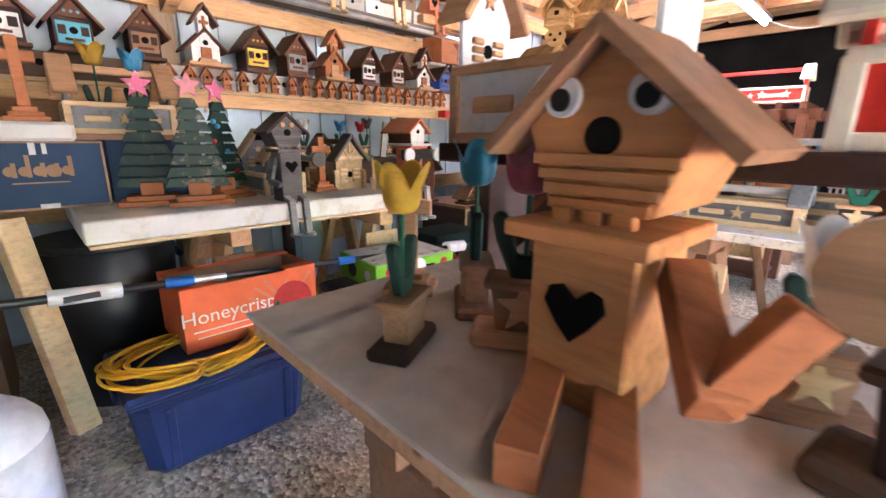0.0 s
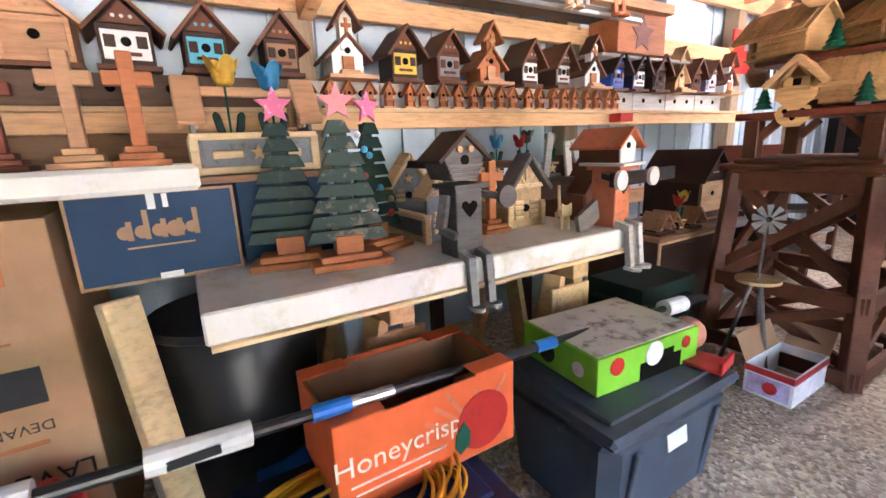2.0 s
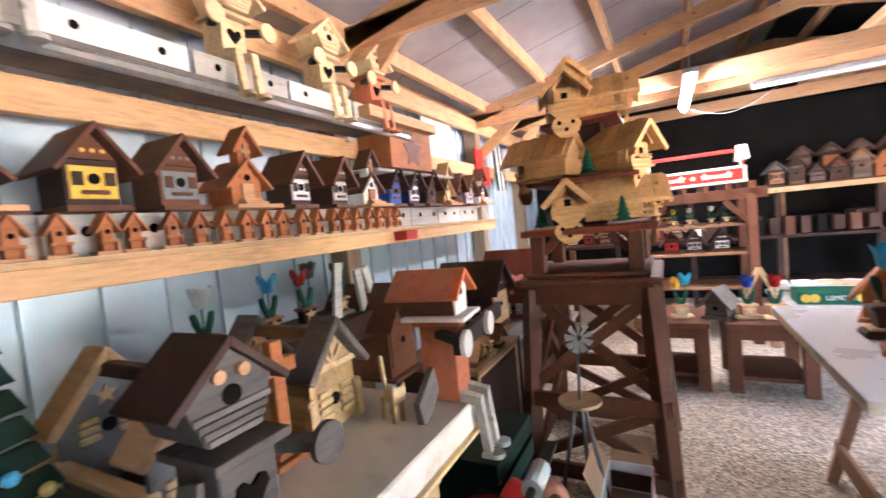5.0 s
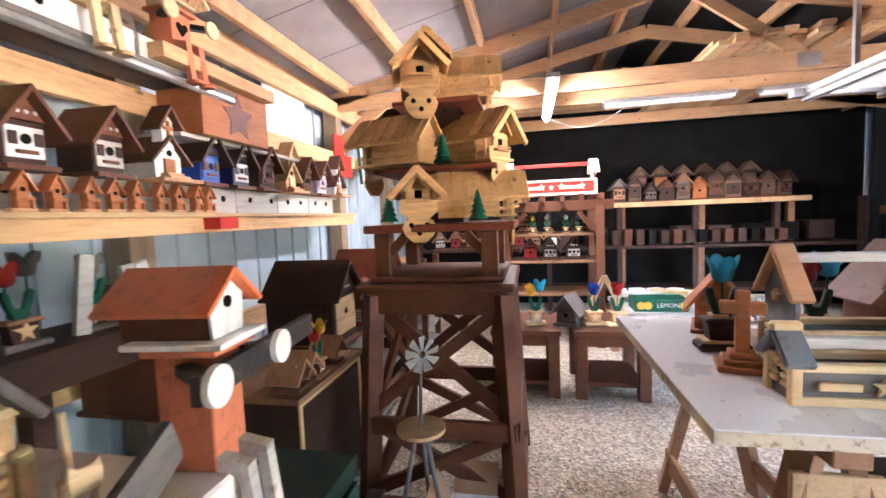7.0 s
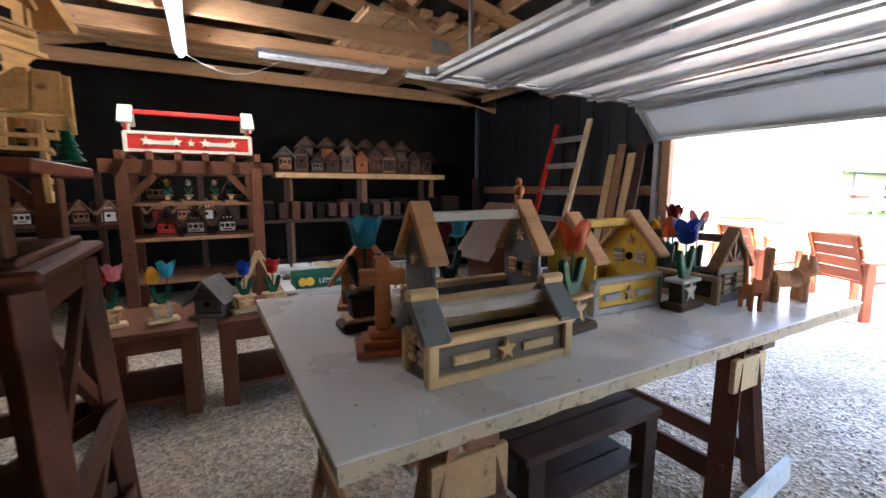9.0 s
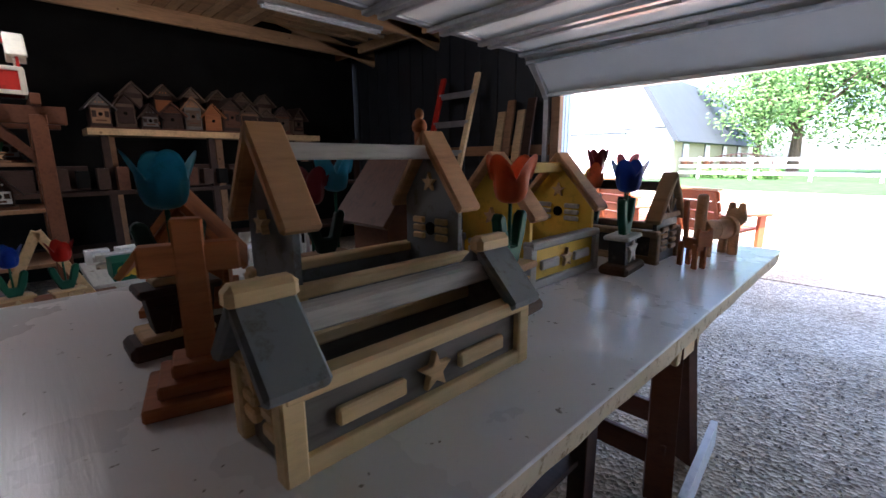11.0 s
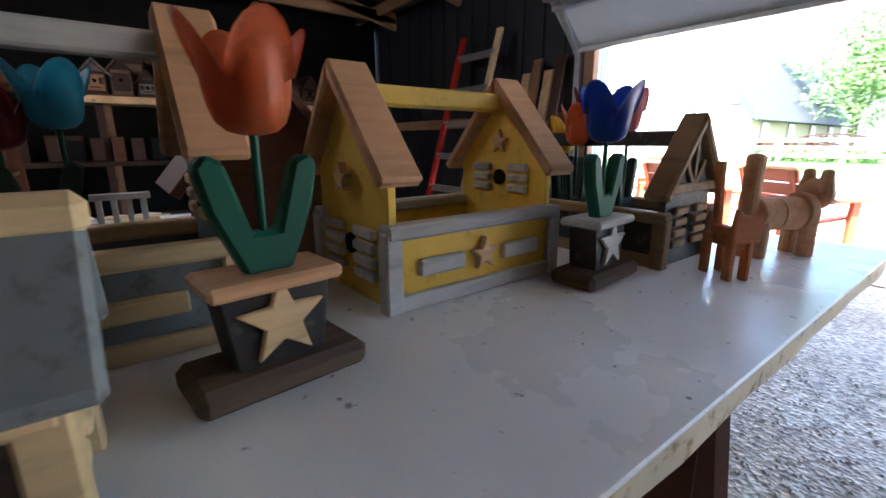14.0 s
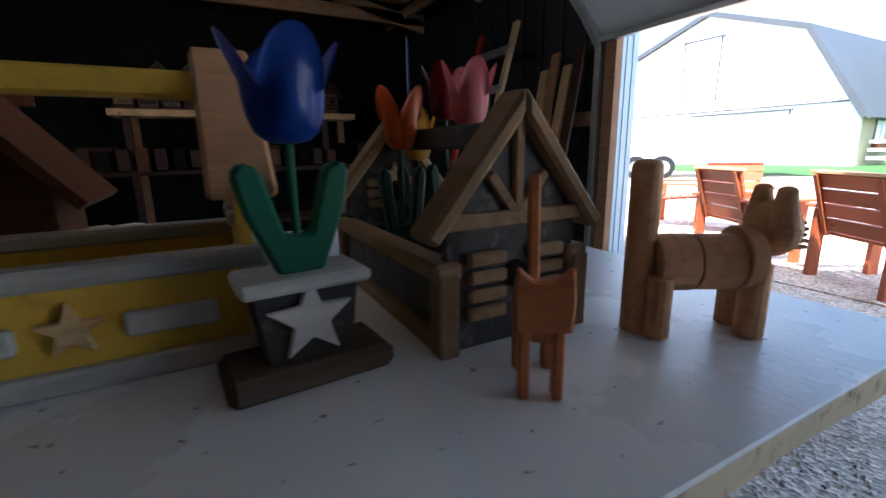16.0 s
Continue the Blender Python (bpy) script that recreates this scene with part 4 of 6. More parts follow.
sitting_man(pose(-1.06, 1.985, TA + 0.002, 0, 0, 6), WHITE, SALMON, SALMON, GREYL, WHITE, "orange birdhouse figure with white hands and black arms", 1.03, BLACK, heart=BLACK, house=(BROWN, ORANGE), bh=0.226, plank=CHAR)
tagged(boxes("grey_plank", GREYW, None, [((-1.12, 1.84, TA + 0.05), (0.02, 0.16, 0.09), (20, 0, 12))]), "grey board leaning beside the figure", "board")
house_planter(pose(-1.5, 1.3, TA, 0, 0, 90), 0.36, 0.2, 0.1, GREYP, PINE_L, PINE, DARKW, "grey house planter with pale log trim and open gables", truss=True, tall=0.09, rise=0.12)
house_planter(pose(-1.5, 1.7, TA, 0, 0, 90), 0.34, 0.19, 0.1, PINE, PINE_L, GREYW, OAK, "pine house planter with truss gable", truss=True, tall=0.08, rise=0.11)
cross_on_base(pose(-1.36, 1.53, TA), CEDAR, "small cedar cross among the planters", 0.9)
cat(pose(-1.2, 1.78, TA, 0, 0, -20), PINE_L, "pale pine cat figure on the slab", 0.62, True)
lowb = thing("back_bench", pose(0, 0, 0), "dark bench with wooden tulip planters against the wall", "bench")
boxes("bench_top", DARKW, lowb, [((-1.98, 2.2, 0.98), (0.34, 1.4, 0.03))])
boxes("bench_front", DARKW, lowb, [((-1.83, 2.2, 0.92), (0.025, 1.4, 0.1))])
for y in (1.55, 2.2, 2.85):
    boxes("leg", DARKW, lowb, [((-1.9, y, 0.48), (0.06, 0.06, 0.96))])
for y, c in ((1.72, [WHITE]), (2.0, [SKYB]), (2.2, [REDP, GREYW]), (2.42, [GREYW])):
    tulip_pot(pose(-1.92, y, 0.995), c, DARKW, PINE, "dark pot with carved wooden tulips on the bench", GREYW, OAK, 0.8)
for y, z, h, a in ((2.52, 1.1, 0.22, 8), (2.6, 1.1, 0.24, 20), (2.35, 1.13, 0.26, -8)):
    tagged(boxes("small_board", GREYL, None, [((-1.87, y, z), (0.02, 0.05, h), (a, 0, 0))]), "small weathered board leaning on the bench", "board")

# upper slab with crosses, printed carton and planter behind the trees
SC = 1.19
usl = thing("upper_slab", pose(0, 0, 0), "thick white foam slab held up by cartons", "shelf")
bm = bmesh.new()
prism(bm, [(-0.9, SC - 0.07), (0.486, SC - 0.07), (0.486, SC), (-0.9, SC)], -1.78, -1.3)
part("slab_top", bm, FOAM, usl, bevel=0.012)
cross_on_base(pose(-1.4, 0.36, SC), CEDAR, "dark cedar cross on a stepped base", 0.9)
cross_on_base(pose(-1.42, 0.225, SC), CEDAR_L, "pale tan cross on a stepped base", 0.9)
cross_on_base(pose(-1.46, 0.06, SC), RED_ST, "red-stained cross on a stepped base", 0.8)
bb = carton("printed_carton", pose(-1.56, 0.36, TA + 0.005, 0, 0, 2), (0.26, 0.42, 0.265), BLUEBOX, "dark blue printed carton with tan logo and tape")
boxes("carton_edge", CARD, bb, [((0.1305, 0, 0.26), (0.003, 0.42, 0.008)), ((0.1305, 0, 0.004), (0.003, 0.42, 0.008)), ((0.1305, 0.206, 0.13), (0.003, 0.008, 0.262)), ((0.1305, -0.206, 0.13), (0.003, 0.008, 0.262))], bevel=0)
lg = bmesh.new()
for i, (hh, ww) in enumerate(((0.055, 0.038), (0.085, 0.038), (0.055, 0.038), (0.052, 0.05), (0.08, 0.036))):
    yy = -0.085 + i * 0.042
    cyl(lg, (0.1315, yy, 0.15), ww / 2, 0.002, 14, (0, 90, 0))
    bx(lg, (0.1315, yy + 0.012, 0.148 + (hh - 0.042) / 2), (0.002, 0.014, hh))
part("printed_logo", lg, CARD, bb)
boxes("printed_line", CARD, bb, [((0.1315, 0, 0.105), (0.002, 0.17, 0.005))], bevel=0)
for ty, tz, tw, th in ((-0.01, 0.235, 0.02, 0.045), (0.025, 0.235, 0.014, 0.04), (0.01, 0.012, 0.06, 0.018)):
    boxes("tape", PAPER, bb, [((0.132, ty, tz), (0.002, tw, th))], bevel=0)
b2 = carton("printed_carton", pose(-1.62, 0.74, TA + 0.003), (0.26, 0.3, 0.27), BLUEBOX, "dark blue carton behind the slatted trees")
tagged(boxes("shelf_plank", OAK, None, [((-1.68, 0.74, TA + 0.285), (0.42, 0.62, 0.022))]), "brown board laid across the cartons", "board")
pt = house_planter(pose(-1.65, 0.685, TA + 0.297), 0.4, 0.17, 0.125, GREYP, PINE_L, CEDAR_L, CEDAR_L, "grey house planter with tan roof ends and tulips", tall=0.06, rise=0.11, gab=0.085)
for y, c, h in ((-0.07, YELLOW, 0.385), (0.075, SKYB, 0.375)):
    leaf_part(pt, 0.02, y, 0.08, 0.13, GREEND, 0.052)
    tulip_part(pt, 0.02, y, 0.1, h, c, 0.05, turn=0.3, hgt=0.095)
# tall carton beside the table leg
bl = carton("appliance_carton", pose(-1.62, -0.16, 0.0), (0.6, 0.6, 1.08), CARD, "tall brown appliance carton with upside-down print")
words("carton_print", "LAVE-VAISSELLE", 0.075, BLACK, bl, pose(0.303, 0.02, 0.42) @ FACE_X @ pose(0, 0, 0, 0, 0, 180))
words("carton_print", "DEVANT / FRONT", 0.04, BLACK, bl, pose(0.303, 0.06, 0.56) @ FACE_X @ pose(0, 0, 0, 0, 0, 180))
boxes("printed_patch", BLACK, bl, [((0.303, 0.12, 0.66), (0.002, 0.2, 0.1))], bevel=0)
for pc, pw, ph in ((0.1, 0.2, 0.05), (0.12, 0.12, 0.006), (0.12, 0.16, 0.012)):
    boxes("printed_bar", CEDAR, bl, [((0.303, pc, {0.05: 0.95, 0.006: 0.78, 0.012: 0.5}[ph]), (0.002, pw, ph))], bevel=0)
bn = thing("dark_bin", pose(-1.47, 0.53, 0), "black plastic bin with a rolled rim under the slab", "bin")
bm = bmesh.new()
cyl(bm, (0, 0, 0.35), 0.22, 0.7, 28, (0, 0, 0), 0.255)
part("bin_body", bm, BLACK, bn, bevel=0.008, smooth=True)
bm = bmesh.new()
cyl(bm, (0, 0, 0.705), 0.268, 0.03, 28)
part("rolled_rim", bm, BLACK, bn, bevel=0.01)
for q in (-1, 1):
    boxes("handle", BLACK, bn, [((0.0, q * 0.265, 0.6), (0.12, 0.03, 0.03))], bevel=0.008)

# ---- floor things in front of table A ----
TBH = 0.33
tub(pose(-0.82, 0.73, 0), 0.42, 0.6, TBH, TUBBLUE, "dark blue plastic storage tub with lid")
cc = bpy.data.curves.new("extension_cord", "CURVE")
cc.dimensions, cc.bevel_depth, cc.bevel_resolution = "3D", 0.0055, 2
sp = cc.splines.new("POLY")
N = 520
sp.points.add(N - 1)
for i in range(N):
    a = i * 2 * math.pi / 40
    k = i // 40
    r1, r2 = 0.15 + 0.035 * math.sin(k * 2.1) + 0.02 * math.sin(i * 0.03), 0.24 + 0.04 * math.cos(k * 1.7)
    z = TBH + 0.048 + (k % 5) * 0.006 + 0.01 * math.sin(a * 2 + k) + k * 0.001
    sp.points[i].co = (-0.76 + r1 * math.cos(a) + 0.03 * math.sin(k), 0.66 + r2 * math.sin(a) + 0.02 * math.cos(k * 3), z, 1)
tmp = bpy.data.objects.new("extension_cord", cc)
me = bpy.data.meshes.new_from_object(tmp)
bpy.data.objects.remove(tmp)
me.materials.clear()
me.materials.append(CORD)
tagged(new("extension_cord", me), "coiled yellow extension cord on the tub lid", "extension cord")
hb = carton("apple_carton", pose(-0.925, 0.893, TBH + 0.045, 0, 0, 1), (0.31, 0.52, 0.24), ORBOX, "open orange apple carton with a red apple print", True)
for sx in (-1, 1):
    for sy in (-1, 1):
        boxes("corner_flap", ORBOX, hb, [((sx * 0.125, sy * 0.195, 0.243), (0.06, 0.13, 0.006)), ((sx * 0.152, sy * 0.2, 0.225), (0.008, 0.12, 0.04))])
for lc, ls in (((-0.14, 0, 0.12), (0.004, 0.5, 0.22)), ((0, 0.248, 0.12), (0.29, 0.004, 0.22)), ((0, -0.248, 0.12), (0.29, 0.004, 0.22))):
    boxes("inner_liner", CARD, hb, [(lc, ls)], bevel=0)
words("carton_print", "Honeycrisp", 0.075, PAPER, hb, pose(0.157, -0.095, 0.105) @ FACE_X)
boxes("printed_line", PAPER, hb, [((0.157, -0.1, 0.075), (0.002, 0.26, 0.005)), ((0.157, -0.12, 0.05), (0.002, 0.2, 0.004))], bevel=0)
for i in range(9):
    a = radians(20 + i * 17)
    boxes("printed_ray", SALMON, hb, [((0.1562, 0.13 + 0.13 * math.cos(a), 0.1 + 0.1 * math.sin(a)), (0.001, 0.09, 0.012), (math.degrees(a), 0, 0))] if 0.1 + 0.13 * math.sin(a) < 0.22 and abs(0.13 + 0.17 * math.cos(a)) < 0.25 else [((0.1562, 0.13, 0.18), (0.001, 0.01, 0.05))], bevel=0)
bm = bmesh.new()
cyl(bm, (0.1575, 0.15, 0.105), 0.085, 0.002, 28, (0, 90, 0))
part("apple_print", bm, REDP, hb)
slab("leaf_print", GREEN, hb, [(0.07, 0.03), (0.1, 0.05), (0.105, 0.09), (0.085, 0.125), (0.06, 0.09), (0.055, 0.055)], 0.159, 0.161, bevel=0)
tub(pose(-0.8, 1.63, 0), 0.48, 0.62, 0.4, TUBGREY, "grey plastic storage tub with lid and paper label")
tagged(boxes("tub_label", PAPER, None, [((-0.562, 1.63, 0.3), (0.004, 0.1, 0.055), (0, -8, 0))]), "white paper label on the grey tub", "label")
gb = carton("fruit_tray", pose(-0.87, 1.68, 0.437, 0, 0, -4), (0.36, 0.48, 0.125), LIMEBOX, "lime green fruit tray with paper on top")
boxes("paper_top", STAINP, gb, [((0, 0, 0.126), (0.34, 0.46, 0.004))])
boxes("cutout", DARK, gb, [((0.181, 0.05, 0.03), (0.003, 0.2, 0.06)), ((0.181, 0.05, 0.065), (0.003, 0.12, 0.04))], bevel=0)
for y, c, r in ((0.01, WHITE, 0.042), (-0.16, REDP, 0.03), (0.17, REDP, 0.022)):
    disc("sticker", c, gb, (0.184, y, 0.085), r, 0.002)
for x, c, r in ((-0.05, BLACK, 0.04), (0.1, WHITE, 0.025)):
    bm = bmesh.new()
    cyl(bm, (x, -0.2415, 0.06), r, 0.002, 18, (90, 0, 0))
    part("sticker", bm, c, gb)
wb = carton("toy_carton", pose(-0.705, 2.79, 0.0), (0.2, 0.36, 0.15), PAPER, "open white carton with red and lilac print", True)
boxes("red_band", REDPL, wb, [((0.102, 0, 0.13), (0.003, 0.36, 0.03)), ((0, -0.182, 0.13), (0.2, 0.003, 0.03))], bevel=0)
boxes("print_panel", PURPLE, wb, [((0, -0.182, 0.06), (0.17, 0.003, 0.09))], bevel=0)
bm = bmesh.new()
cyl(bm, (0.01, -0.184, 0.06), 0.03, 0.002, 14, (90, 0, 0))
part("print_ball", bm, REDPL, wb)
boxes("flap", CARD, wb, [((-0.13, 0, 0.2), (0.004, 0.34, 0.14), (0, -25, 0)), ((0, 0.23, 0.19), (0.19, 0.004, 0.14), (-35, 0, 0))])
# pole saw lying across the boxes
ps = thing("pole_saw", pose(0, 0, 0), "white and black cordless pole saw with blue collars", "pole saw")
A, Bp = Vector((-0.765, 0.0, 0.7)), Vector((-0.93, 2.25, 0.49))
def along(f):
    return tuple(A + (Bp - A) * f)
round_rod("rear_handle", TOOLW, ps, along(-0.03), along(0.07), 0.03)
round_rod("shaft", BLACK, ps, along(0.07), along(0.95), 0.014)
round_rod("grip", TOOLW, ps, along(0.135), along(0.215), 0.026)
boxes("grip_label", BLACK, ps, [((along(0.17)[0] + 0.027, along(0.17)[1], along(0.17)[2]), (0.004, 0.09, 0.02))])
for f in (0.27, 0.585, 0.84):
    round_rod("collar", BLUEP, ps, along(f), along(f + 0.04), 0.019)
round_rod("tube", STEEL, ps, along(0.31), along(0.36), 0.015)
round_rod("motor", TOOLW, ps, along(0.93), along(1.0), 0.035)
rod("blade", BLACK, ps, along(1.0), along(1.1), 0.05, d=0.012)
# things on the floor beyond
fw = thing("garden_windmill", pose(-0.9, 2.86, 0, 0, 0, -50), "small rusty metal garden windmill on a tripod", "windmill")
for i in range(3):
    a = i * 2.094 + 0.4
    round_rod("leg", GREYW, fw, (0.13 * math.cos(a), 0.13 * math.sin(a), 0), (0.02 * math.cos(a), 0.02 * math.sin(a), 0.48), 0.01, seg=8)
bm = bmesh.new()
cyl(bm, (0, 0, 0.485), 0.1, 0.015, 20)
part("round_top", bm, PINE, fw)
round_rod("mast", GREYW, fw, (0, 0, 0.49), (0.02, 0, 0.8), 0.007, seg=8)
for i in range(9):
    a = i * 2 * math.pi / 9
    bm = bmesh.new()
    prism(bm, [(-0.006, 0.014), (0.006, 0.014), (0.018, 0.072), (-0.018, 0.072)], -0.0015, 0.0015, pose(0.04, 0, 0.8, math.degrees(a), 0, 0) @ pose(0, 0, 0, 0, 0, 25))
    part("vane", bm, GREYM, fw)
bm = bmesh.new()
ball(bm, (-1.08, 2.2, 0.3), (0.16, 0.16, 0.14), 16, 10)
ball(bm, (-1.0, 1.99, 0.26), (0.12, 0.12, 0.1), 14, 8)
tagged(part("red_cloth", bm, REDPL, smooth=True), "red cloth bundle on the floor under the slab", "cloth")
bm = bmesh.new()
ball(bm, (-0.93, 2.32, 0.33), (0.075, 0.07, 0.075), 14, 10)
ball(bm, (-0.89, 2.27, 0.36), (0.03, 0.03, 0.025), 10, 6)
tagged(part("pink_toy", bm, SKINP, smooth=True), "pink plastic toy among the boxes", "toy")
tagged(boxes("toy_stand", CARD, None, [((-1.05, 2.2, 0.1), (0.45, 0.36, 0.2))]), "brown carton under the red bundle", "carton")
gt = thing("green_crate", pose(-1.2, 2.35, 0), "dark green slatted crate under the slab", "crate")
for k in range(5):
    boxes("slat", GREEND, gt, [((0, 0, 0.1 + k * 0.1), (0.3, 0.42, 0.075))])
tagged(boxes("red_scoop", REDPL, None, [((-0.64, 1.9, 0.444), (0.14, 0.12, 0.012), (0, 0, 10)), ((-0.575, 1.91, 0.46), (0.012, 0.12, 0.04), (0, 0, 10))]), "red plastic scoop on the tub", "scoop")
bm = bmesh.new()
cyl(bm, (-0.71, 0.05, 0.16), 0.2, 0.32, 28)
ball(bm, (-0.71, 0.05, 0.32), (0.2, 0.2, 0.13), 28, 12)
tagged(part("white_barrel", bm, TOOLW, smooth=True), "white rounded plastic container on the floor", "container")
tagged(boxes("red_canister", REDPL, None, [((-1.12, 0.0, 0.24), (0.2, 0.24, 0.48))], bevel=0.05), "red plastic canister on the gravel beside the carton", "canister")
tagged(boxes("blue_crate", BLUEP, None, [((-1.15, 0.6, 0.12), (0.3, 0.2, 0.24))], bevel=0.01), "blue plastic crate under the slab", "crate")

# ---- cabinets and big birdhouses beyond table A ----
cb = thing("low_cabinet", pose(-1.62, 3.05, 0), "dark brown low cabinet with pale edges", "cabinet")
boxes("body", DARKW, cb, [((0, 0, 0.31), (0.5, 0.62, 0.6))])
boxes("edge_strip", PINE, cb, [((0.253, -0.3, 0.31), (0.012, 0.02, 0.6)), ((0.253, 0.3, 0.31), (0.012, 0.02, 0.6)), ((0.253, 0, 0.605), (0.012, 0.62, 0.02))])
boxes("door", DARKW, cb, [((0.252, 0, 0.3), (0.006, 0.56, 0.55))])
boxes("top", OAK, cb, [((0, 0, 0.625), (0.53, 0.65, 0.025))])
cb2 = thing("open_shelf_unit", pose(-1.62, 3.85, 0), "grey weathered open shelf unit", "shelf unit")
for z in (0.12, 0.36, 0.6):
    boxes("shelf", GREYW, cb2, [((0, 0, z), (0.5, 0.8, 0.025))])
for sy in (-1, 1):
    boxes("side", DARKW, cb2, [((0, sy * 0.4, 0.31), (0.5, 0.025, 0.62))])
for i, (y, w, col) in enumerate(((2.62, 0.24, BROWN), (3.5, 0.3, DARKW), (4.35, 0.3, RED_ST))):
    z0 = 0.64 if i else 0.86
    tt = birdhouse(pose(-1.5 if i else -1.72, y, z0 + (0.0 if i else -0.22)), PINE if i == 1 else col, col, col, ("dark brown", "large black-roofed", "red-stained")[i] + " birdhouse beyond the slab", "", w, 0.4, 0.28, shutters=False, rise=0.16)
house_planter(pose(-1.55, 4.15, 0.62), 0.5, 0.22, 0.12, RED_ST, GREYL, RED_ST, RED_ST, "red-stained house planter on the shelf unit", tall=0.1)
tulip_pot(pose(-1.4, 2.98, 0.64), [REDP, YELLOW], DARKW, PINE, "small tulip pot on the cabinet", s=0.7)
for y in (2.82, 2.9, 3.16):
    birdhouse(pose(-1.42, y, 0.64), GREYL, DARKW, OAK, "small grey birdhouse on the cabinet", "", 0.07, 0.08, 0.06, rise=0.04, shutters=False)
rk = thing("plank_rack", pose(-1.5, 4.9, 0), "rack of grey weathered planks", "rack")
for k in range(5):
    boxes("plank", GREYW, rk, [((0.0, 0, 0.25 + k * 0.16), (0.4, 0.5, 0.03), (0, random.uniform(-8, 8), 0))])
boxes("upright", BROWN, rk, [((0.18, -0.24, 0.5), (0.05, 0.05, 1.0)), ((0.18, 0.24, 0.5), (0.05, 0.05, 1.0))])
tagged(boxes("red_cutout", REDP, None, [((-2.15, 5.05, 1.85), (0.02, 0.36, 0.2)), ((-2.15, 4.97, 2.03), (0.02, 0.2, 0.18))]), "red truck cutout board hung at the wall", "sign")
fl = thing("flag_boards", pose(-2.12, 5.5, 1.65), "green and white striped hanging boards", "sign")
for k in range(5):
    boxes("stripe", (GREEND, WHITE, BLACK, WHITE, BLACK)[k], fl, [((0, -0.12 + k * 0.06, 0.3), (0.015, 0.045, 0.5), (8, 0, 0))])

# ---- tower with the feeder houses ----
tw = thing("display_tower", pose(-0.86, 3.33, 0), "tall red-brown stained timber tower stand with cross braces", "display stand")
HB, HT = 0.335, 0.285
def corner(sx, sy, z):
    k = HB + (HT - HB) * z / 1.0
    return (sx * k, sy * k, z)
for sx in (-1, 1):
    for sy in (-1, 1):
        rod("post", BROWN, tw, corner(sx, sy, 0.0), corner(sx, sy, 1.0), 0.075, bevel=0.004)
for a, b in (((-1, -1), (1, -1)), ((1, -1), (1, 1)), ((1, 1), (-1, 1)), ((-1, 1), (-1, -1))):
    for z in (0.06, 0.42):
        rod("rail", BROWN, tw, tuple(c * (1.08 if i < 2 else 1) for i, c in enumerate(corner(*a, z))), tuple(c * (1.08 if i < 2 else 1) for i, c in enumerate(corner(*b, z))), 0.03, bevel=0.003, d=0.08)
    for z0, z1 in ((0.1, 0.4), (0.48, 0.94)):
        rod("cross_brace", BROWN, tw, corner(*a, z0), corner(*b, z1), 0.03, bevel=0.002, d=0.055)
        rod("cross_brace", BROWN, tw, tuple(c * (0.93 if i < 2 else 1) for i, c in enumerate(corner(*b, z0))), tuple(c * (0.93 if i < 2 else 1) for i, c in enumerate(corner(*a, z1))), 0.03, bevel=0.002, d=0.055)
boxes("apron", BROWN, tw, [((0, 0, 0.965), (0.62, 0.62, 0.1))], bevel=0.004)
boxes("ledge", BROWN, tw, [((0, 0, 1.035), (0.7, 0.7, 0.035))], bevel=0.01)
boxes("upper_step", BROWN, tw, [((0, 0, 1.065), (0.6, 0.6, 0.025))], bevel=0.006)
for sx in (-1, 1):
    for sy in (-1, 1):
        boxes("upper_post", BROWN, tw, [((sx * 0.24, sy * 0.24, 1.17), (0.07, 0.07, 0.2))], bevel=0.004)
        rod("knee", BROWN, tw, (sx * 0.21, sy * 0.24, 1.18), (sx * 0.13, sy * 0.24, 1.265), 0.03, d=0.04)
boxes("upper_deck", RED_ST, tw, [((0.02, 0, 1.29), (0.66, 0.62, 0.035))], bevel=0.005)
boxes("core_column", DARKW, tw, [((0, 0.05, 1.62), (0.2, 0.2, 0.63))])
for z, w in ((1.55, 0.56), (1.86, 0.4)):
    boxes("deck", RED_ST, tw, [((0.0, 0.02, z), (w, w * 0.9, 0.022))], bevel=0.004)


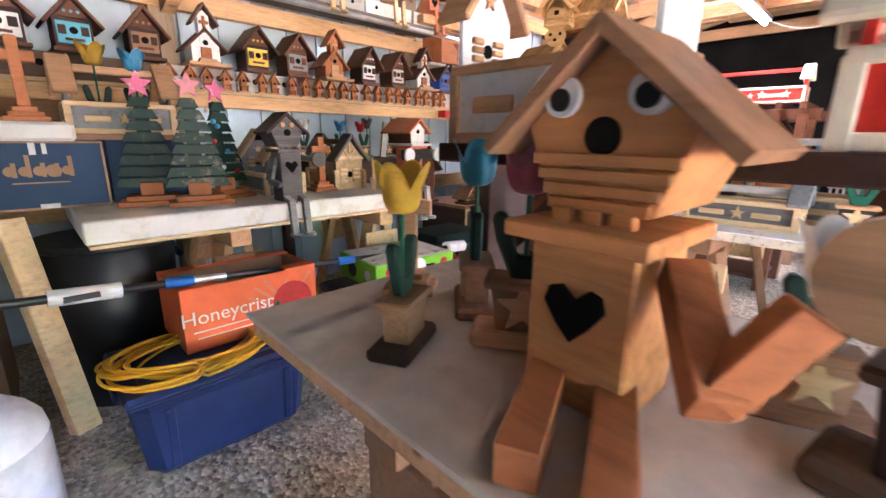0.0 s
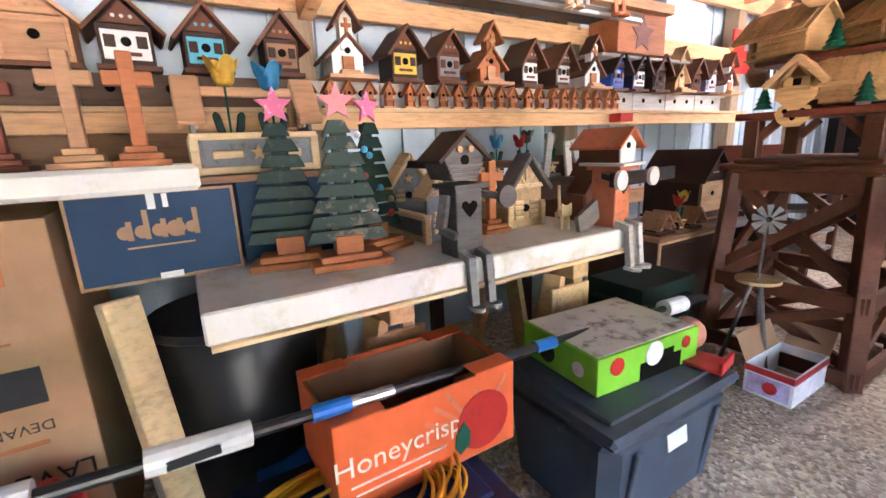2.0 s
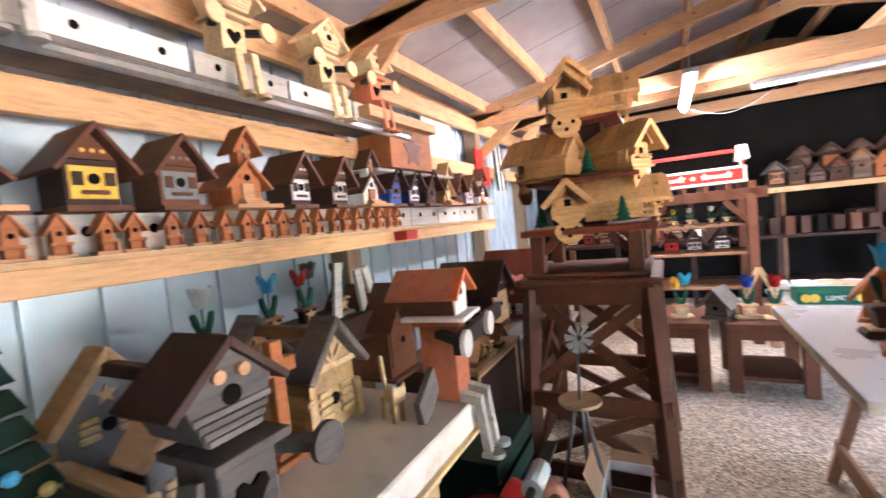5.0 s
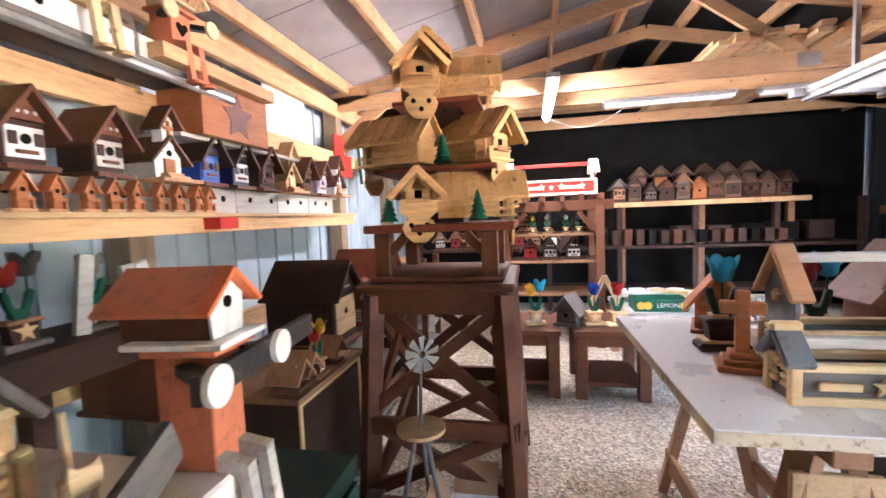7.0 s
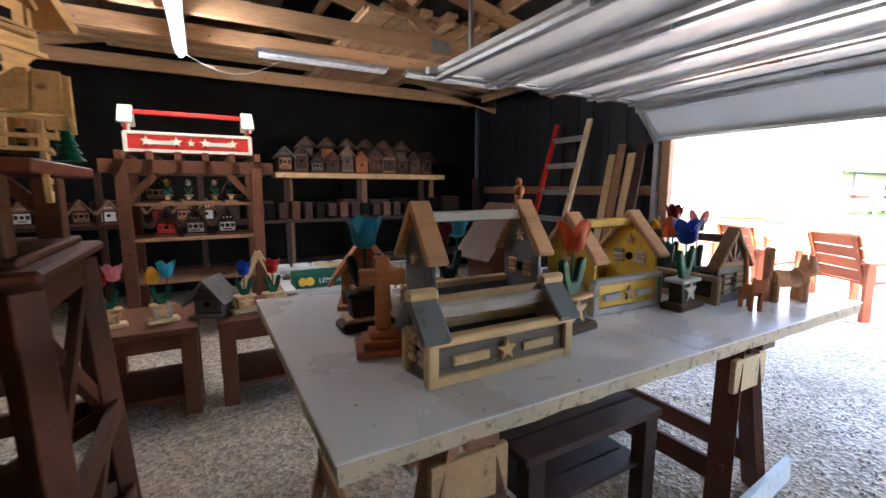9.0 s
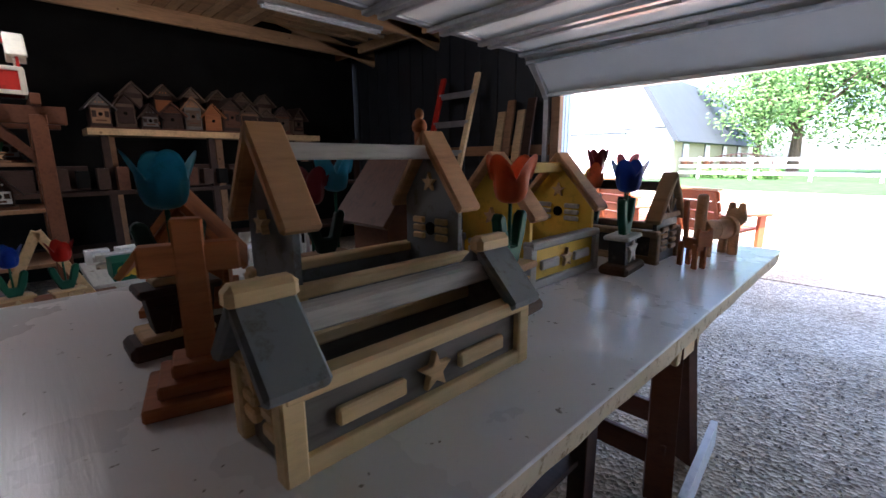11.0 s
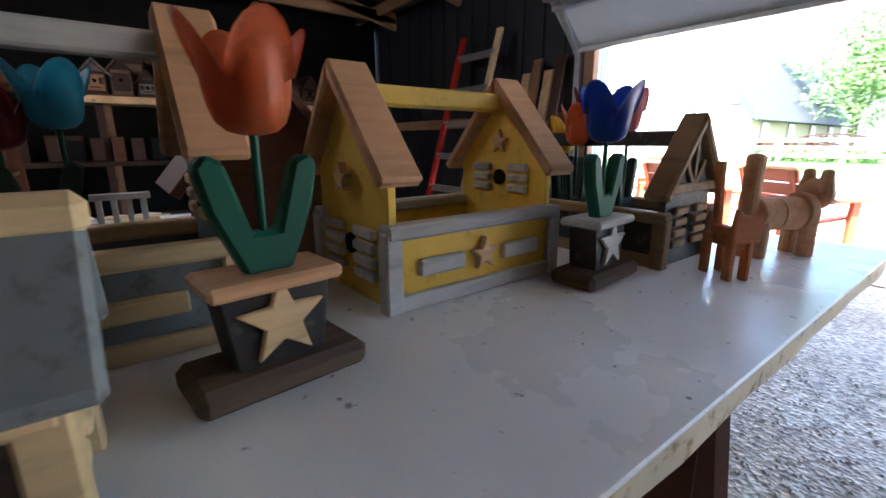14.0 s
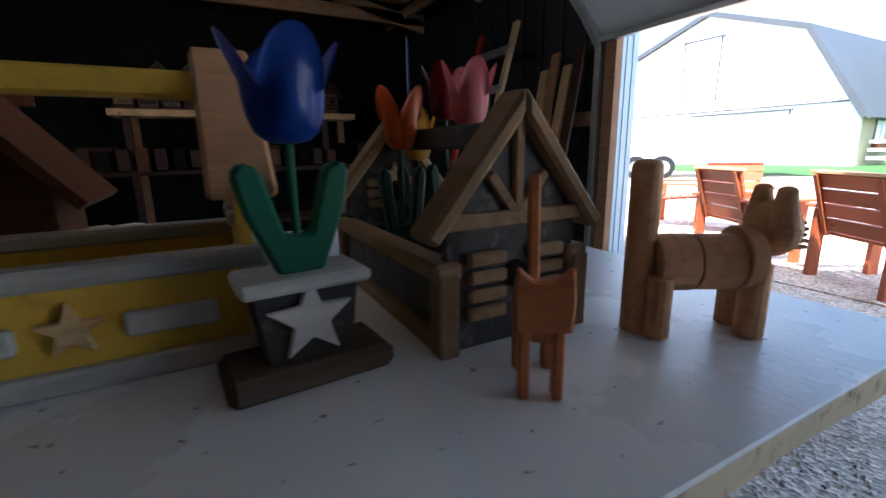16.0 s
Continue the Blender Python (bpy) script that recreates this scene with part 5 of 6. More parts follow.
def feeder(m, label, w=0.17, d=0.26, h=0.13):
    """A golden feeder house with a scroll-sawn front plate and an open porch gable."""
    t = thing("feeder_house", m, label, "feeder house", "golden feeder houses on the tower")
    rise = w * 0.5
    slab("body", HONEY, t, gable(w, h, rise), -d, -0.03)
    roof_boards(t, HONEY, w, h, rise, -d - 0.03, 0.085, 0.04, 0.013)
    for q in (-1, 1):
        for k in range(4):
            boxes("side_slat", HONEY, t, [((-d / 2 - 0.015, q * (w / 2 + 0.004), h * (0.14 + 0.24 * k)), (d - 0.035, 0.009, h * 0.19))], bevel=0.002)
        n = 6
        for k in range(n):
            px = -d - 0.005 + (k + 0.5) * (d + 0.085) / n
            rod("roof_plank", HONEY, t, (px, q * 0.004, h + rise + 0.021), (px, q * (w / 2 + 0.045), h - 0.024), (d + 0.085) / n - 0.006, d=0.008)
    fr = slab("scroll_plate", HONEY, t, [(-0.03, -0.13), (0.03, -0.13), (0.062, -0.1), (0.075, -0.065), (0.06, -0.035), (0.045, -0.03), (0.06, -0.015), (0.082, 0.0), (0.082, 0.05), (0.05, 0.06), (0.05, h), (-0.05, h), (-0.05, 0.06), (-0.082, 0.05), (-0.082, 0.0), (-0.06, -0.015), (-0.045, -0.03), (-0.06, -0.035), (-0.075, -0.065), (-0.062, -0.1)], 0.02, 0.034)
    boxes("entrance_hole", DARK, fr, [((0.0345, 0, 0.075), (0.003, 0.032, 0.036))], bevel=0)
    boxes("balcony", HONEY, fr, [((0.045, 0, 0.042), (0.028, 0.11, 0.01))])
    boxes("balcony_rail", HONEY, fr, [((0.056, 0, 0.055), (0.006, 0.1, 0.008))])
    for q in (-1, 1):
        disc("scroll_hole", DARK, fr, (0.0345, q * 0.034, -0.055), 0.011)
        rod("rake_board", HONEY, t, (0.088, q * (w / 2 + 0.045), h - 0.042), (0.088, 0, h + rise + 0.006), 0.014, d=0.026)
        rod("gable_brace", HONEY, t, (0.05, q * w * 0.36, h - 0.01), (0.05, 0, h + rise * 0.8), 0.014)
        boxes("porch_post", HONEY, t, [((0.01, q * (w / 2 - 0.008), h / 2), (0.014, 0.014, h))])
        boxes("porch_rail", HONEY, t, [((-0.005, q * 0.07, 0.035), (0.06, 0.03, 0.012))])
    disc("scroll_hole", DARK, fr, (0.0345, 0, -0.09), 0.011)
    boxes("porch_floor", HONEY, t, [((0.0, 0, 0.004), (0.09, w * 1.05, 0.012))])
    return t


FC = (-0.86, 3.33)
feeder(pose(FC[0] - 0.06, FC[1] - 0.27, 1.36, 0, 0, -80), "golden pine feeder house with scroll front, low tier", 0.15, 0.2, 0.1)
feeder(pose(FC[0] + 0.3, FC[1] - 0.12, 1.33, 0, 0, 10), "golden pine feeder house with plank roof, low tier", 0.15, 0.3, 0.11)
feeder(pose(FC[0] - 0.3, FC[1] - 0.1, 1.58, 0, 0, 165), "golden pine feeder house, middle tier", 0.18, 0.28, 0.12)
feeder(pose(FC[0] + 0.26, FC[1] - 0.12, 1.58, 0, 0, -30), "golden pine feeder house with scroll front, middle tier", 0.18, 0.3, 0.12)
feeder(pose(FC[0] - 0.05, FC[1] - 0.2, 1.9, 0, 0, -75), "golden pine feeder house, upper tier", 0.16, 0.24, 0.12)
feeder(pose(FC[0] + 0.2, FC[1] + 0.02, 1.89, 0, 0, 5), "golden pine feeder house, upper tier", 0.15, 0.26, 0.11)
feeder(pose(FC[0] - 0.04, FC[1] - 0.05, 2.06, 0, 0, -85), "small golden pine feeder house at the top", 0.13, 0.2, 0.06)
for x, y, z in ((-0.2, -0.27, 1.31), (0.2, -0.3, 1.31), (0.05, -0.25, 1.56), (-0.1, -0.1, 1.87), (0.32, 0.15, 1.31)):
    e = thing("toy_tree", pose(FC[0] + x, FC[1] + y, z), "small green wooden fir tree on the tower", "wooden tree", "small fir trees on the tower")
    for k in range(5):
        bm = bmesh.new()
        cyl(bm, (0, 0, 0.025 + k * 0.024), 0.045 - k * 0.008, 0.024, 10, (0, 0, 0), 0.024 - k * 0.005)
        part("tier", bm, GREEN, e)

# ---- table B ----
TB = 0.79
tb = thing("panel_table", pose(0, 0, 0), "white painted panel laid on sawhorses, chipped edges", "table")
bm = bmesh.new()
bx(bm, (1.04, 2.965, TB - 0.003), (2.12, 1.21, 0.006))
part("painted_top", bm, TABLEW, tb, bevel=0.002)
bm = bmesh.new()
bx(bm, (1.04, 2.965, TB - 0.025), (2.112, 1.2, 0.037))
bmesh.ops.subdivide_edges(bm, edges=bm.edges[:], cuts=24, use_grid_fill=True)
for v in bm.verts:
    v.co += noise.noise_vector(v.co * 22) * 0.005
part("panel_core", bm, EDGEF, tb, "cream panel core with chipped flaking edge")
sawhorse(pose(0.34, 2.93, 0), 0.95, TB - 0.046, "brown sawhorse with pale gusset", OAK, PINE)
sawhorse(pose(1.6, 2.93, 0), 0.95, TB - 0.046, "dark brown sawhorse under the table", BROWN, PINE_L, 0.14)
tagged(boxes("painted_plank", WHITE, None, [((1.63, 2.44, 0.075), (0.48, 0.024, 0.1), (0, -3, 4))]), "blue-white painted plank on the gravel by the sawhorse", "plank")
cr = thing("low_bench", pose(0.96, 2.82, 0), "dark stained low plank bench under the table", "bench")
for k in range(3):
    boxes("seat_plank", DARKW, cr, [((0, -0.12 + k * 0.12, 0.4), (0.66, 0.11, 0.028))], bevel=0.003)
for sx in (-1, 1):
    for sy in (-1, 1):
        boxes("leg", DARKW, cr, [((sx * 0.28, sy * 0.14, 0.193), (0.07, 0.06, 0.386))], bevel=0.003)
    boxes("stretcher", DARKW, cr, [((sx * 0.3, 0, 0.15), (0.04, 0.22, 0.06))])
for k in range(3):
    boxes("shelf_plank", DARKW, cr, [((0, -0.1 + k * 0.1, 0.195), (0.53, 0.09, 0.02))])
P = RY
house_planter(pose(0.448, 2.588, TB, 0, 0, P), 0.42, 0.125, 0.105, GREYW, LOG, GREYP, GREYL, "low grey planter with pale log rails and star", small_roof=True, gab=0.075, rise=0.06, tall=0.012)
house_planter(pose(0.6, 2.9, TB, 0, 0, P), 0.43, 0.2, 0.12, GREYP, LOG, CEDAR_L, GREYL, "tall grey house planter with tan roof ends", tall=0.13, rise=0.13, gab=0.072)
house_planter(pose(1.175, 2.866, TB, 0, 0, P), 0.36, 0.25, 0.12, YELLOW, GREYL, CEDAR_L, YELLOW, "yellow house planter with white rails and wooden star", tall=0.085, rise=0.132, gab=0.07)
cbn = house_planter(pose(1.63, 2.82, TB), 0.41, 0.2, 0.1, CHAR, TRIMB, TRIMB, CHAR, "dark log-cabin planter with truss gable", tall=0.055, rise=0.115, truss=True, gab=0.05)
for x, y, c, h in ((-0.04, 0.05, ORANGE, 0.33), (0.03, 0.14, YELLOW, 0.31), (0.04, -0.03, PINK, 0.36), (0.07, 0.1, MAROON, 0.38)):
    leaf_part(cbn, x, y, 0.06, 0.15, GREEND, 0.04, -90)
    tulip_part(cbn, x, y, 0.1, h, c, 0.038, GREEND, turn=y * 9)
tulip_pot(pose(0.815, 2.672, TB, 0, 0, P + 6), [ORANGE], CHAR, PINE, "dark pot with a wooden star and an orange carved tulip", POTB, CEDAR_L, 1.07)
tulip_pot(pose(1.385, 2.662, TB, 0, 0, P + 5), [COBALT], CHAR, GREYL, "dark pot with a grey star and a blue carved tulip", POTB, GREYL, 1.03)
cat(pose(1.585, 2.525, TB, 0, 0, -122), CEDAR, "small flat sawn cedar cat figure", 0.72, True)
cat(pose(1.845, 2.525, TB, 0, 0, -30), CEDAR_L, "round log cat figure with an upright tail", 0.79)
cross_on_base(pose(0.236, 2.804, TB, 0, 0, P - 15), CEDAR, "red-brown cross on a stepped base", 1.02, 0.2)
st = thing("post_ornament", pose(0.249, 3.028, TB, 0, 0, P), "small pine post ornament on a block", "ornament")
boxes("block", PINE, st, [((0, 0, 0.02), (0.09, 0.12, 0.04))], bevel=0.004)
boxes("post", PINE, st, [((0, 0, 0.08), (0.035, 0.035, 0.09))], bevel=0.003)
boxes("cap", PINE_L, st, [((0, 0, 0.13), (0.05, 0.06, 0.015))], bevel=0.003)
birdhouse(pose(0.33, 3.24, TB, 0, 0, P - 20), CEDAR, CEDAR, CEDAR, "cedar birdhouse on a brown base", "", 0.17, 0.2, 0.12, CEDAR, False, 0.11)
tulip_pot(pose(0.26, 3.02, TB, 0, 0, P), [TEALB], DARKW, DARKW, "dark pot with a blue carved tulip", DARKW, DARKW, 1.1, leaf=GREEND)
tulip_pot(pose(0.615, 3.1, TB, 0, 0, P), [MAROON, TEALB], DARKW, PINE, "dark pot with red and blue carved tulips", DARKW, OAK, 1.0, leaf=GREEND)
sch = thing("schoolhouse_birdhouse", pose(0.957, 3.12, TB, 0, 0, P), "large red-stained birdhouse with a turned finial", "birdhouse")
slab("body", BROWN, sch, gable(0.26, 0.2, 0.16), -0.18, 0, bevel=0.002)
roof_boards(sch, BROWN, 0.26, 0.2, 0.16, -0.22, 0.05, 0.04, 0.018)
bm = bmesh.new()
cyl(bm, (0, 0, 0.4), 0.016, 0.06)
ball(bm, (0, 0, 0.44), (0.024, 0.024, 0.024))
ball(bm, (0, 0, 0.475), (0.014, 0.014, 0.018))
part("finial", bm, CEDAR, sch, smooth=True)
wc = thing("white_crate", pose(0.62, 3.42, TB), "small white slatted crates at the back of the table", "crate")
for i in range(2):
    for k in range(4):
        boxes("slat", WHITE, wc, [((-0.05 + i * 0.14 + (k - 1.5) * 0.027, 0, 0.07), (0.012, 0.012, 0.12))])
    for z in (0.01, 0.13):
        boxes("rail", WHITE, wc, [((-0.05 + i * 0.14, 0, z), (0.11, 0.02, 0.014))])

# ---- table D, close to the start ----
td = thing("near_table", pose(0, 0, 0), "pale painted plank table on trestles, worn front edge", "table")
bm = bmesh.new()
bx(bm, (0.86, 0.975, TB - 0.005), (1.72, 0.75, 0.01))
part("table_top", bm, PALE_FLOOR, td, bevel=0.003)
boxes("front_edge", CEDAR_L, td, [((0.86, 0.975, TB - 0.03), (1.7, 0.73, 0.04))], bevel=0.004)
sawhorse(pose(0.4, 0.98, 0), 0.66, TB - 0.05, "brown trestle under the near table", OAK)
sawhorse(pose(1.4, 0.98, 0), 0.66, TB - 0.05, "brown trestle under the near table", OAK)
sitting_man(pose(0.632, 0.795, TB, 0, 0, P - 2), CEDAR_O, CEDAR_O, OAK, CEDAR, CEDAR_L, "cedar birdhouse figure with googly eyes sitting on the table", 1.4, CEDAR, eyes=True, flat=True, headtrim=CEDAR_O, bh=0.165, hx=-0.05, rw=0.112)
tulip_pot(pose(0.34, 0.75, TB, 0, 0, P - 62), [YELLOW], OAK, PINE, "narrow brown pot with a yellow carved tulip", DARKW, OAK, 0.9, leaf=GREEND, hgt=0.36)
tulip_pot(pose(0.3, 0.98, TB, 0, 0, P - 45), [TEALB], OAK, PINE, "brown pot with a blue carved tulip", OAK, OAK, 1.0, leaf=GREEND, hgt=0.36)
tulip_pot(pose(0.47, 0.92, TB, 0, 0, P + 35), [PINK], OAK, CEDAR_L, "brown pot with a wooden star and a pink carved tulip", CEDAR_L, OAK, 1.1, leaf=GREEND, hgt=0.34)
tulip_pot(pose(0.86, 1.02, TB, 0, 0, P + 20), [WHITE], OAK, PINE, "brown pot with a white carved tulip", OAK, OAK, 0.9, leaf=GREEND, hgt=0.3)
tulip_pot(pose(0.99, 0.9, TB, 0, 0, P - 10), [MAROON], DARKW, OAK, "dark pot with broad green leaves and a maroon tulip", POTB, DARKW, 1.35, leaf=GREEND, hgt=0.34)
cross_on_base(pose(0.12, 0.95, TB, 0, 0, P + 40), CEDAR_L, "tan cross on a stepped base on the near table", 0.8)
bn = thing("small_bench", pose(0.7, 1.2, TB), "dark stained small bench used as a riser", "bench")
boxes("seat", DARKW, bn, [((0, 0, 0.325), (1.25, 0.24, 0.045))], bevel=0.004)
for sx in (-1, 1):
    boxes("leg", DARKW, bn, [((sx * 0.5, 0, 0.151), (0.05, 0.18, 0.302))], bevel=0.003)
    rod("brace", DARKW, bn, (sx * 0.48, 0, 0.08), (sx * 0.26, 0, 0.3), 0.04)
house_planter(pose(0.345, 1.2, TB + 0.348, 0, 0, P), 0.48, 0.19, 0.165, WHITE, CEDAR_L, CEDAR_L, CEDAR_L, "white house planter with tan rails and a star", CEDAR_L, tall=0.13, rise=0.13)
house_planter(pose(1.03, 1.2, TB + 0.348, 0, 0, P), 0.42, 0.18, 0.12, REDP, CREAM, CREAM, REDP, "red and cream house planter on a riser", CREAM, tall=0.06, rise=0.1)


# ---- back of the workshop ----
pg = thing("pergola_stand", pose(0, 0, 0), "red-brown pergola display stand with shelves", "display stand")
for x in (-0.69, 0.21):
    for y in (5.6, 6.15):
        boxes("post", BROWN, pg, [((x, y, 0.7), (0.08, 0.08, 1.4))], bevel=0.003)
    rod("knee", BROWN, pg, (x, 5.6, 1.12), (x + (0.2 if x < 0 else -0.2), 5.6, 1.34), 0.05)
for y in (5.6, 6.15):
    boxes("beam", BROWN, pg, [((-0.24, y, 1.4), (1.16, 0.05, 0.1))], bevel=0.003)
for k in range(6):
    boxes("rafter", BROWN, pg, [((-0.68 + k * 0.178, 5.87, 1.475), (0.045, 0.85, 0.06))], bevel=0.003)
for z in (0.52, 0.85, 1.12):
    boxes("shelf", OAK, pg, [((-0.24, 5.85, z), (0.94, 0.5, 0.022))])
house_planter(pose(-0.235, 5.7, 1.505, 0, 0, P), 0.84, 0.2, 0.14, REDP, CREAM, CREAM, REDP, "red planter with cream rails on the pergola stand", CREAM, tall=0.08, rise=0.1, gab=0.09, logs=False)
for k in range(4):
    o = slab("star_cutout", CREAM, None, star_pts(0.04, 0, 0), 0, 0.012)
    o.matrix_world = pose(-0.52 + k * 0.19, 5.585, 1.585, 0, 0, P)
    tagged(o, "cream wooden star on the red planter", "star")
for x, z, f, b in ((-0.45, 0.861, REDP, MAROON), (-0.02, 0.861, WHITE, DARKW), (-0.25, 0.861, GREYL, DARKW), (-0.5, 1.13, OAK, DARKW), (0.05, 1.13, GREYP, DARKW)):
    birdhouse(pose(x, 5.72, z, 0, 0, P), f, b, DARKW, "small birdhouse on the pergola shelf", "birdhouses on the pergola", 0.13, 0.13, 0.1)
for x, c in ((-0.42, YELLOW), (-0.1, WHITE), (0.02, TEALB), (-0.28, GREYL)):
    tulip_pot(pose(x, 5.66, 1.131, 0, 0, P), [c], DARKW, PINE, "carved tulip in a dark pot on the pergola", s=0.55)
def side_table(m, w, d, h, label):
    t = thing("side_table", m, label, "side table", "brown side tables at the back")
    boxes("top", BROWN, t, [((0, 0, h - 0.02), (w, d, 0.04))], bevel=0.004)
    boxes("apron", BROWN, t, [((0, 0, h - 0.08), (w - 0.06, d - 0.06, 0.08))])
    for sx in (-1, 1):
        for sy in (-1, 1):
            boxes("leg", BROWN, t, [((sx * (w / 2 - 0.05), sy * (d / 2 - 0.05), h / 2 - 0.02), (0.08, 0.08, h - 0.04))], bevel=0.003)
    boxes("lower_shelf", BROWN, t, [((0, 0, 0.1), (w - 0.1, d - 0.1, 0.03))])
    return t
side_table(pose(-0.5, 4.62, 0), 0.5, 0.6, 0.5, "red-brown stained side table with lower shelf")
side_table(pose(0.1, 4.62, 0), 0.52, 0.6, 0.5, "red-brown stained side table beside its twin")
for x, c, pot in ((-0.66, [REDP, PINK], CEDAR_L), (-0.42, [YELLOW, TEALB], GREYL), (0.0, [COBALT], CEDAR_L), (0.16, [REDP], PINE)):
    tulip_pot(pose(x, 4.5, 0.5, 0, 0, P + 12), c, pot, PINE_L, "wooden pot of carved tulips on the side table", PINE_L, PINE, 0.95, "tulip pots on the side tables")
birdhouse(pose(-0.2, 4.48, 0.5, 0, 0, P - 25), GREYW, GREYW, GREYW, "grey weathered birdhouse on the side table", "", 0.15, 0.16, 0.1, GREYW, False)
af = thing("easel_frame", pose(0.1, 4.66, 0.5), "pale A-frame ornament holder on the side table", "frame")
rod("leg", PINE, af, (-0.16, 0, 0.0), (0, 0, 0.34), 0.035)
rod("leg", PINE, af, (0.16, 0, 0.0), (0, 0, 0.34), 0.035)
lt = thing("work_table", pose(0.62, 5.2, 0), "long low table piled with boards and cartons", "table")
boxes("top", GREYL, lt, [((0.3, 0, 0.5), (1.3, 0.7, 0.035))])
for x in (-0.3, 0.9):
    for y in (-0.3, 0.3):
        boxes("leg", OAK, lt, [((x, y, 0.24), (0.07, 0.07, 0.48))])
lm = carton("lemon_carton", pose(0.56, 4.98, 0.518, 0, 0, P), (0.22, 0.4, 0.1), GREEN, "dark green carton with lemon print")
words("carton_print", "LEMONS", 0.05, PAPER, lm, pose(0.1125, 0.06, 0.035) @ FACE_X)
for y in (-0.15, -0.1, 0.17):
    disc("lemon_print", YELLOW, lm, (0.1125, y, 0.05), 0.032, 0.002)
for k in range(9):
    tagged(boxes("board_offcut", (GREYL, PINE_L, WHITE)[k % 3], None, [((0.5 + (k % 3) * 0.28, 5.25 + (k % 2) * 0.12, 0.53 + (k // 3) * 0.032 + 0.0), (0.34, 0.09, 0.03), (0, 0, random.uniform(-25, 25)))]), "pale board offcut in the pile on the table", "board")
for k in range(4):
    tagged(boxes("white_carton", PAPER, None, [((0.36 + k * 0.16, 5.48, 0.56), (0.12, 0.1, 0.085), (0, 0, k * 13))]), "small white carton on the long table", "carton")
sh = thing("long_shelf", pose(0, 0, 0), "long pale wall shelf on posts at the back", "shelf")
boxes("shelf_board", PINE, sh, [((1.7, 7.28, 1.4), (2.25, 0.36, 0.06))], bevel=0.003)
for x in (0.75, 1.7, 2.7):
    boxes("post", OAK, sh, [((x, 7.3, 0.68), (0.07, 0.07, 1.37))])
# mostly dark woods, picked to carry the dimness at the back
cols = (OAK, DARKW, GREYW, DARKW, POTB, CEDAR, BROWN, DARKW, DARKW, POTB, DARKW)
for k in range(11):
    s = random.uniform(0.13, 0.2)
    birdhouse(pose(0.7 + k * 0.19, 7.2, 1.431, 0, 0, P + random.uniform(-20, 20)), cols[k], cols[(k * 3 + 1) % 11], cols[(k * 5 + 2) % 11], "assorted birdhouse on the back shelf, woods darkened for the shade", "birdhouses on the back shelf", s, 0.15, s * random.uniform(0.8, 1.5), shutters=k % 2 == 0)
for k in range(6):
    birdhouse(pose(1.0 + k * 0.26, 7.42, 1.431 + 0.0, 0, 0, P), cols[(k + 4) % 11], DARKW, POTB, "tall birdhouse behind others on the back shelf", "birdhouses on the back shelf", 0.17, 0.12, 0.34, shutters=False)
# rack takes the darkest wood so that it sinks into the back shade
bs = thing("back_rack", pose(0, 0, 0), "plank rack against the back wall, darkened for the shade there", "rack")
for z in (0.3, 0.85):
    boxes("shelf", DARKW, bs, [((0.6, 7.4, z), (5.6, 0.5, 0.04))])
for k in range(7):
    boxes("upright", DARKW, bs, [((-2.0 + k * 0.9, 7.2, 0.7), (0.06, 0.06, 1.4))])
# boxes coloured near-black for the dim back, not for their own tone
for k in range(14):
    tagged(boxes("stored_box", (DIM_BACK, DARKW, DARKW, DIM_BACK)[k % 4], None, [((-1.8 + k * 0.37, 7.38, 0.87 + random.uniform(0.08, 0.16)), (0.26, 0.3, 0.02 + 0.2))]), "stored carton on the back rack, shade put into its colour", "carton")
# ladder and boards leaning on the door wall
ld = thing("step_ladder", pose(0, 0, 0), "tall step ladder with red and white rails leaning on the wall", "ladder")
for k, (y, m_) in enumerate(((5.25, PINE_L), (5.75, REDP))):
    rod("rail", m_, ld, (3.05, y, 0), (3.6, y - 0.05, 2.0), 0.07, d=0.03)
for k in range(6):
    f = 0.15 + k * 0.15
    rod("rung", STEEL, ld, (3.05 + 0.55 * f, 5.24 - 0.05 * f, 2.0 * f), (3.05 + 0.55 * f, 5.75 - 0.05 * f, 2.0 * f), 0.03, d=0.06)
for k, (y, m_) in enumerate(((4.98, PINE), (4.86, OAK), (4.74, PINE), (4.62, DARKW))):
    o = rod("leaning_board", m_, None, (3.4, y, 0), (3.68, y - 0.04, 1.6 + 0.1 * (k % 2)), 0.1, d=0.02)
    tagged(o, "board leaning on the wall beside the garage door", "board", "boards leaning by the door")
# lumber stored on the truss chords
lu = thing("lumber_stack", pose(0, 0, 0), "stack of pale boards stored on the truss chords", "lumber")
for k in range(22):
    boxes("board", TRUSS if k % 3 else PINE, lu, [((1.05 + (k % 11) * 0.105, 6.2 + random.uniform(-0.1, 0.1), 2.585 + (k // 11) * 0.04), (0.095, 2.4, 0.035))])
lu2 = thing("lumber_stack", pose(0, 0, 0), "long pale boards stored across the truss chords", "lumber")
for k in range(12):
    boxes("board", PINE if k % 2 else TRUSS, lu2, [((1.1 + random.uniform(-0.25, 0.25), 6.3 + (k % 6) * 0.12, 2.588 + (k // 6) * 0.042), (4.3, 0.105, 0.036))])
# ornaments darkened likewise, shade in the colour
for k in range(16):
    x, y = random.uniform(0.3, 2.6), random.uniform(6.75, 7.1)
    tagged(boxes("wooden_ornament", (DARKW, DIM_BACK, DARKW, BROWN)[k % 4], None, [((0.35 + k * 0.145, 7.15, 0.87 + 0.11), (0.09, 0.14, random.uniform(0.12, 0.22)))]), "wooden ornament on the back rack, shade put into its colour", "ornament", "ornaments on the back rack")
